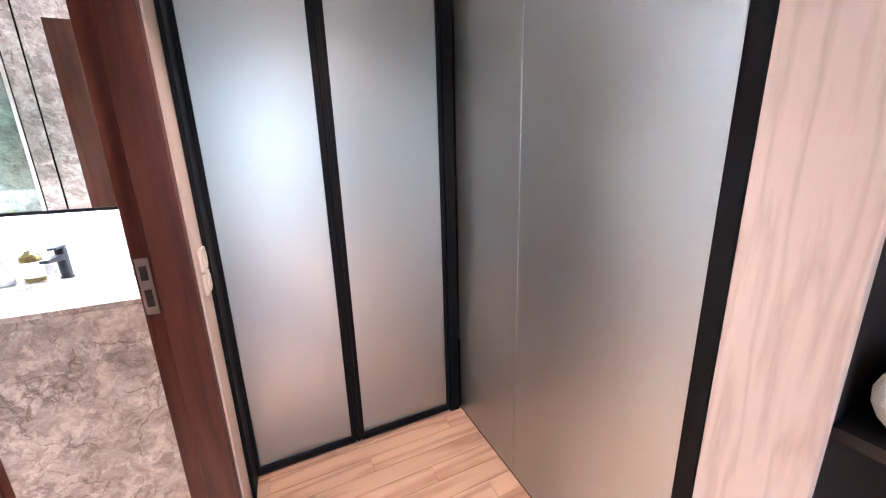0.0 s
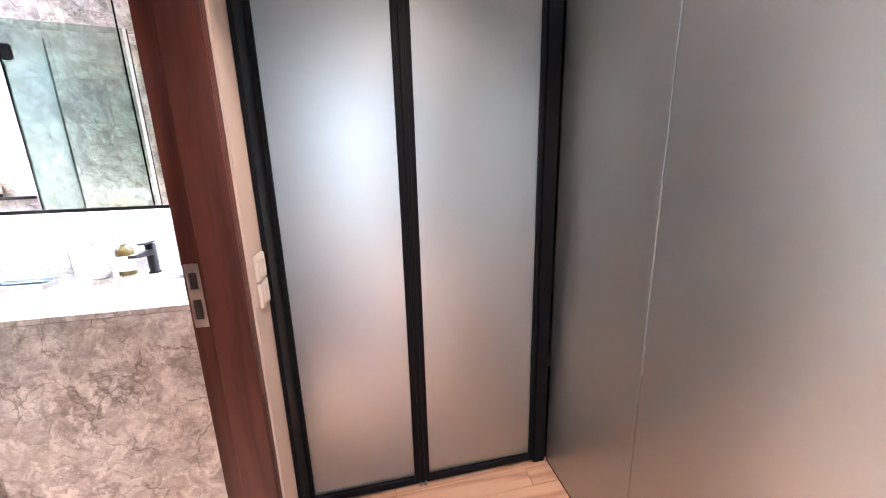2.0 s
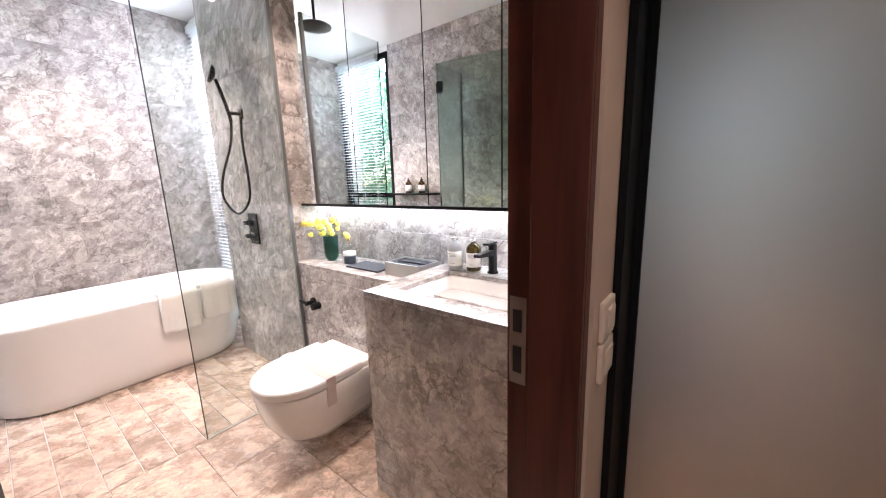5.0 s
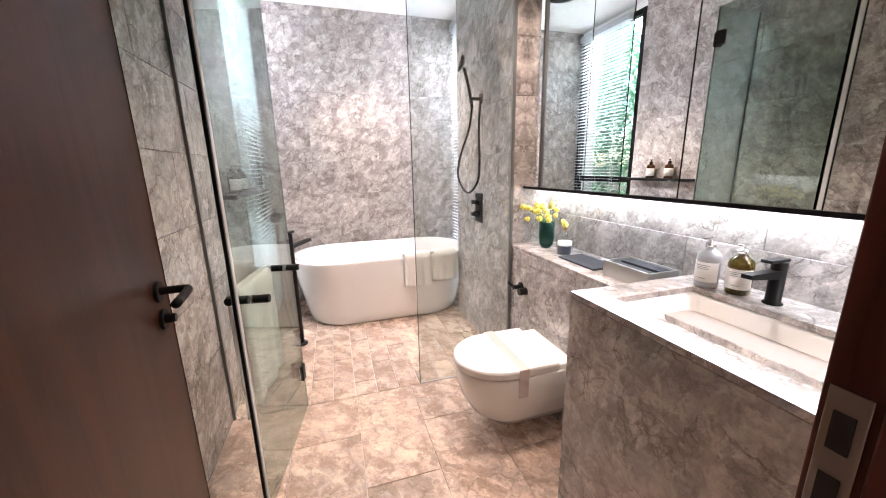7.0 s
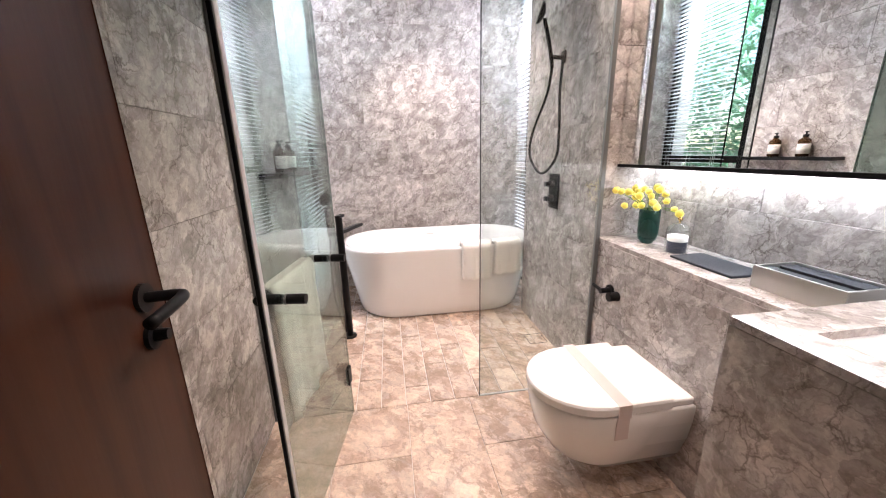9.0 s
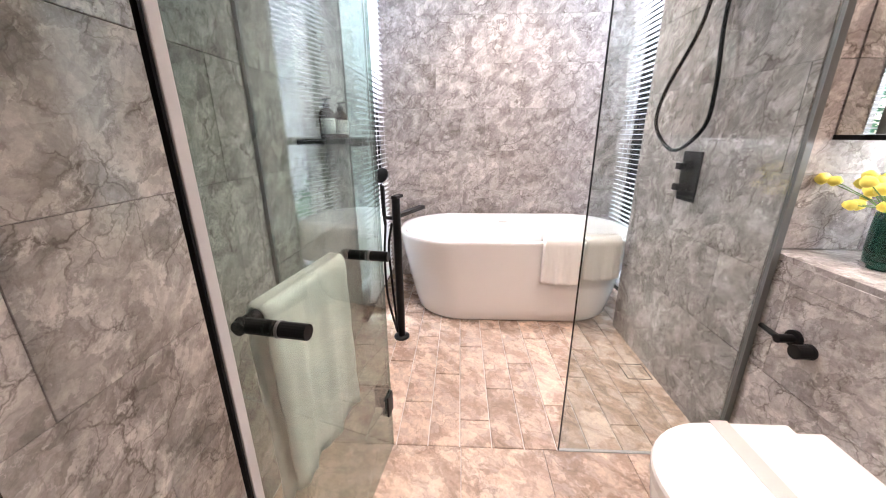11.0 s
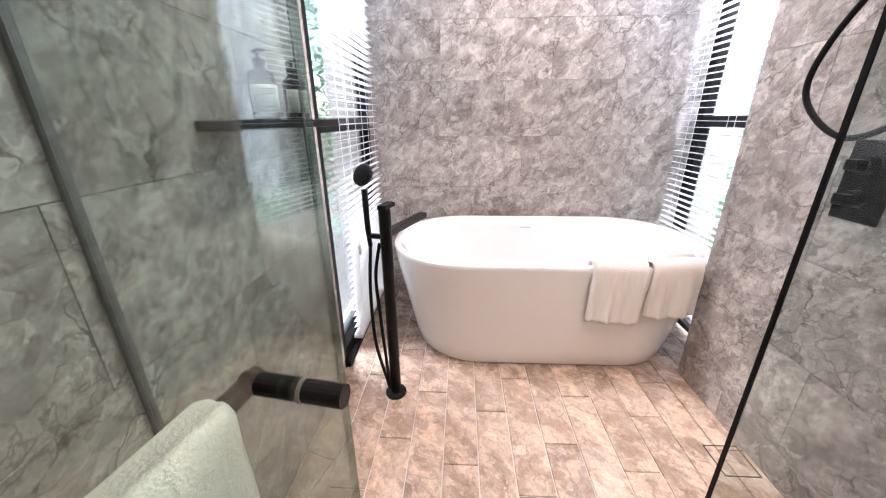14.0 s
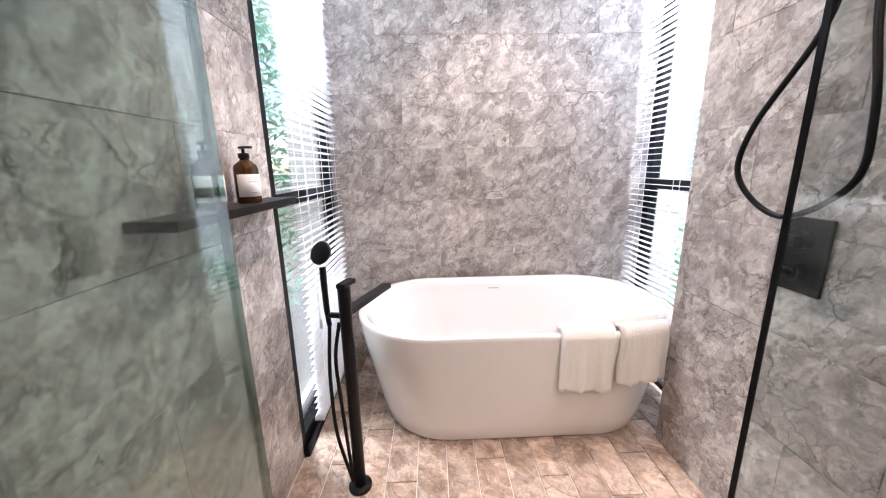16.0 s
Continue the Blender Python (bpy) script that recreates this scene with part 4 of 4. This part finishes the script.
loft(bm, [rounded(bcx, bcy, bhx + o, bhy + o, r, VZ + z, 6) for o, r, z in ((0.012, 0.02, -0.021), (-0.004, 0.02, -0.022), (-0.008, 0.03, -0.03), (-0.02, 0.04, -0.09), (-0.05, 0.06, -0.125), (-0.12, 0.05, -0.135))], first=False)
finish("basin", bm, M_CERAMIC, vanity, smooth=True)
turned("waste", [(0.022, 0), (0.022, 0.003), (0.018, 0.005)], (bcx, bcy, VZ - 0.1345), M_CHROME, vanity)

basin_tap = thing("basin_tap", (-0.80, 2.185, VZ), "matt black single lever basin tap", "tap")
turned("tap_body", [(0.026, 0.0005), (0.026, 0.006), (0.0205, 0.010), (0.0205, 0.135), (0.019, 0.138)], (-0.80, 2.185, VZ), M_BLACK, basin_tap)
bm = bmesh.new()
loft(bm, [[(-0.80 + x, y, VZ + z) for x, z in ((-0.015, a), (0.015, a), (0.015, b), (-0.015, b))] for y, a, b in ((2.175, 0.085, 0.112), (2.06, 0.096, 0.112), (2.045, 0.098, 0.111))])
finish("spout", bm, M_BLACK, basin_tap, bevel=0.003)
slab("lever", (-0.816, 2.12, VZ + 0.139), (-0.784, 2.205, VZ + 0.149), M_BLACK, basin_tap, bevel=0.003)

pump_bottle((-1.00, 2.165, VZ), 0.037, 0.155, M_SEAL, M_CHROME, "grey pump soap bottle with white label on vanity", "vanity bottles", -80)
pump_bottle((-0.905, 2.185, VZ), 0.036, 0.150, M_OLIVE, M_CHROME, "olive brown pump soap bottle with white label on vanity", "vanity bottles", -75)

LZ = 0.885
tissue = thing("tissue_box", (-1.27, 2.13, LZ), "flat brushed metal tissue box with dark slot", "box")
bm = bmesh.new()
for a, b in (((-1.395, 2.055, LZ + 0.0005), (-1.145, 2.063, LZ + 0.072)), ((-1.395, 2.207, LZ + 0.0005), (-1.145, 2.215, LZ + 0.072)), ((-1.395, 2.063, LZ + 0.0005), (-1.387, 2.207, LZ + 0.072)), ((-1.153, 2.063, LZ + 0.0005), (-1.145, 2.207, LZ + 0.072))):
    add_box(bm, a, b)
finish("case", bm, M_STEEL, tissue, bevel=0.001)
bm = bmesh.new()
add_box(bm, (-1.387, 2.063, LZ + 0.05), (-1.153, 2.122, LZ + 0.064))
add_box(bm, (-1.387, 2.148, LZ + 0.05), (-1.153, 2.207, LZ + 0.064))
finish("cover", bm, M_CLOTHDARK, tissue, bevel=0.002)
tagged(slab("tray", (-1.735, 2.050, LZ + 0.0005), (-1.455, 2.205, LZ + 0.010), M_CLOTHDARK, bevel=0.003, base=(-1.6, 2.13, LZ)), "dark navy flat tray on the marble ledge", "tray")
candle = thing("candle", (-1.80, 2.135, LZ), "dark candle under a clear glass dome", "candle")
turned("cup", [(0.036, 0.0005), (0.039, 0.004), (0.039, 0.06), (0.036, 0.062)], (-1.80, 2.135, LZ), M_WAX, candle)
turned("label", [(0.0395, 0.052), (0.0398, 0.053), (0.0398, 0.074), (0.036, 0.076)], (-1.80, 2.135, LZ), M_LABEL, candle)
turned("dome", [(0.047, 0.001), (0.047, 0.085), (0.043, 0.108), (0.030, 0.125), (0.010, 0.132), (0.0, 0.133)][:5], (-1.80, 2.135, LZ), M_PANE, candle).visible_shadow = False
turned("knob", [(0.004, 0.131), (0.004, 0.138), (0.009, 0.144), (0.010, 0.151), (0.006, 0.158)], (-1.80, 2.135, LZ), M_GOLD, candle, n=16)
vase = thing("vase", (-1.98, 2.13, LZ), "dark green glass vase with yellow craspedia flowers", "vase")
turned("glass", [(0.028, 0.0005), (0.030, 0.012), (0.041, 0.018), (0.046, 0.06), (0.047, 0.14), (0.046, 0.165), (0.042, 0.166), (0.042, 0.05), (0.036, 0.026)], (-1.98, 2.13, LZ), M_VASE, vase)
rnd = random.Random(4)
stems = bmesh.new()
for k in range(26):
    a, r = rnd.uniform(0, 6.28), rnd.uniform(0.03, 0.165)
    tip = Vector((-1.99 + r * math.cos(a) * 1.15, 2.10 + r * math.sin(a) * 0.72, LZ + rnd.uniform(0.19, 0.30) - r * 0.25))
    add_rod(stems, glide([(-1.98 + 0.02 * math.cos(a), 2.13 + 0.02 * math.sin(a), LZ + 0.03), (-1.98 + 0.03 * math.cos(a), 2.125 + 0.03 * math.sin(a), LZ + 0.165), tip], 3), 0.0015, 5)
    m = Matrix.Translation(tip) @ Matrix.Scale(rnd.uniform(0.8, 1.15), 4)
    ball = bmesh.new()
    v = bmesh.ops.create_icosphere(ball, subdivisions=2, radius=0.0165, matrix=m)["verts"]
    for q in v:
        q.co += (q.co - tip) * rnd.uniform(-0.12, 0.16)
    finish("flower_head", ball, M_YELLOW, vase, smooth=True)
finish("stems", stems, M_STEM, vase)

# ---- mirror cabinet ----
CABY, CZ0, CZ1 = 2.062, 1.262, 2.905
cab = thing("mirror_cabinet", (-1.24, 2.17, CZ0), "wall-mounted mirror cabinet with black bottom edge", "mirror cabinet")
slab("body", (-2.164, CABY + 0.020, CZ0), (-0.306, NICHE - 0.001, CZ1), M_FRAME, cab)
slab("bottom_edge", (-2.164, CABY - 0.004, CZ0 - 0.016), (-0.306, CABY + 0.040, CZ0 - 0.001), M_FRAME, cab, bevel=0.002)
for x0, x1 in ((-2.160, -1.586), (-1.580, -1.075), (-1.069, -0.688), (-0.682, -0.308)):
    slab("mirror_door", (x0, CABY, CZ0), (x1, CABY + 0.018, CZ1), M_MIRROR, cab)
slab("light_strip", (-2.15, 2.225, CZ0 - 0.012), (-0.32, 2.262, CZ0 - 0.002), M_STRIP, cab)

# ---- outside ----
ground = tagged(slab("ground", (-300, -300, -0.35), (300, 300, -0.20), M_EARTH), "dark garden soil around the house", "ground", kind="structure")


def shrub(name, x0, x1, y0, y1, z0, z1, count, seed, label):
    rnd = random.Random(seed)
    verts, faces = [], []
    for _ in range(count):
        c = Vector((rnd.uniform(x0, x1), rnd.uniform(y0, y1), z0 + (z1 - z0) * rnd.random() ** 0.85))
        c.z += 0.3 * math.sin(c.x * 3.1) * (c.z / z1)
        s = rnd.uniform(0.035, 0.075)
        m = Matrix.Translation(c) @ Euler((rnd.uniform(-0.9, 0.9), rnd.uniform(-0.9, 0.9), rnd.uniform(0, 6.3))).to_matrix().to_4x4()
        k = len(verts)
        for u, v, w in ((-1.3, 0, 0), (0, -0.42, 0.12), (1.3, 0, -0.1), (0, 0.42, 0.12)):
            verts.append(m @ Vector((u * s, v * s, w * s)))
        faces.append((k, k + 1, k + 2, k + 3))
    me = bpy.data.meshes.new(name)
    me.from_pydata(verts, [], faces)
    me.materials.append(M_LEAF)
    return tagged(new(name, me), label, "shrub", kind="stuff")


shrub("hedge", -6.2, -2.2, -1.7, -0.55, -0.2, 3.4, 9000, 2, "dense green garden hedge outside the window")
shrub("shrub", -5.6, -2.6, 3.0, 3.5, -0.2, 0.75, 1500, 7, "low green shrubs outside the window")
neighbour = thing("neighbour_wall", (-5.0, 4.6, -0.2), "pale lavender rendered wall of a neighbouring house", "house")
slab("wall", (-11.0, 4.5, -0.2), (0.5, 4.8, 3.3), M_RENDER, neighbour)
for x in (-9.5, -7.4, -5.3, -3.2):
    slab("window", (x, 4.46, 0.9), (x + 0.9, 4.53, 2.1), M_SLATE, neighbour, bevel=0.01)
slab("roof_edge", (-11.2, 4.3, 3.3), (0.7, 5.2, 3.45), M_SLATE, neighbour, bevel=0.01)

# ---- tiles and planks ----
tile_meshes = {}


def tile_mesh(w, h, depth, mat, name, chamfer=0.0012):
    key = (round(w, 3), round(h, 3), depth, mat.name)
    if key not in tile_meshes:
        c = chamfer
        v = [(x, y, 0) for x, y in ((0, 0), (w, 0), (w, h), (0, h))] + [(x, y, depth - c) for x, y in ((0, 0), (w, 0), (w, h), (0, h))] + [(x, y, depth) for x, y in ((c, c), (w - c, c), (w - c, h - c), (c, h - c))]
        f = [(i + 0, (i + 1) % 4 + 0, (i + 1) % 4 + 4, i + 4) for i in range(4)] + [(i + 4, (i + 1) % 4 + 4, (i + 1) % 4 + 8, i + 8) for i in range(4)] + [(8, 9, 10, 11)]
        me = bpy.data.meshes.new(name)
        me.from_pydata(v, [], f)
        me.materials.append(mat)
        tile_meshes[key] = me
    return tile_meshes[key]


def lay(parent, name, origin, u, v, width, height, tw, th, mat, shifts, gap=0.0016, depth=0.006, first=0.0):
    """Lay tiles over a rectangle: rows run along u and rise along v; shifts: how far each row starts before the edge."""
    u, v, o = Vector(u), Vector(v), Vector(origin)
    n = u.cross(v)
    rot = Matrix((u, v, n)).transposed().to_4x4()
    base = Vector(parent.get("base", (0, 0, 0)))
    b, r = -first, 0
    while b < height - 0.002:
        b0, b1 = max(b, 0), min(b + th, height)
        a = -shifts[r % len(shifts)]
        while a < width - 0.002:
            a0, a1 = max(a, 0), min(a + tw, width)
            if a1 - a0 > 0.012 and b1 - b0 > 0.012:
                ob = new(name, tile_mesh(a1 - a0 - 2 * gap, b1 - b0 - 2 * gap, depth, mat, name))
                ob.parent = parent
                ob.matrix_basis = Matrix.Translation(o + u * (a0 + gap) + v * (b0 + gap) - base) @ rot
            a += tw
        b += th
        r += 1


X, Y, Z = (1, 0, 0), (0, 1, 0), (0, 0, 1)
NX, NY = (-1, 0, 0), (0, -1, 0)
RUN = (0.40, 0.12, 0.58, 0.27)
lay(wall_back, "tile", (BACK - 0.006, LEFT - 0.10, 0), Y, Z, 2.24, CEIL, 0.69, 0.335, M_STONE, RUN, 0.0006, first=0.20)
lay(wall_left, "tile", (-0.29, LEFT - 0.006, 0), NX, Z, -0.29 - WINX, CEIL, 0.69, 0.335, M_STONE, RUN, 0.0006, first=0.20)
lay(wall_right, "tile", (WINXR, RIGHT + 0.006, 0), X, Z, -2.17 - WINXR, CEIL, 0.69, 0.335, M_STONE, RUN, 0.0006, first=0.20)
lay(wall_right, "tile", (WINXR + 0.006, 2.60, 0), NY, Z, 0.63, CEIL, 0.69, 0.335, M_STONE, RUN, 0.0006, first=0.20)
lay(wall_right, "tile", (-2.176, RIGHT, 0.885), Y, Z, NICHE - RIGHT, CEIL - 0.885, 0.69, 0.335, M_STONE, RUN, 0.001, first=0.08)
lay(wall_ledge, "tile", (-2.168, RIGHT + 0.006, 0), X, Z, 1.86, 0.866, 0.69, 0.335, M_STONE, RUN, 0.0006, first=0.20)
lay(wall_ledge, "ledge_tile", (-2.168, RIGHT, 0.866), X, Y, 1.05, NICHE - RIGHT, 1.2, 0.40, M_STONE, (0.2,), 0.001, depth=0.019)
lay(wall_niche, "tile", (-2.168, NICHE + 0.006, 0.886), X, Z, 1.87, 1.1, 0.69, 0.20, M_STONE, RUN, 0.001)
lay(floor_bath, "floor_tile", (-4.08, LEFT, -0.007), X, Y, -4.08 * -1 + SCREEN, WINR - LEFT, 0.60, 0.137, M_FLOOR, (0.0, 0.22, 0.44, 0.11, 0.33), 0.0026, depth=0.007)
lay(floor_bath, "floor_tile", (SCREEN, LEFT, -0.007), X, Y, -0.205 - SCREEN, NICHE - LEFT, 0.69, 0.345, M_FLOOR, (0.0, 0.345), 0.0014, depth=0.007)
lay(floor_hall, "plank", (-0.184, -2.88, -0.009), X, Y, 1.80, 4.55, 0.9, 0.092, M_PLANK, (0.1, 0.62, 0.35, 0.8, 0.5), 0.0008, depth=0.009)
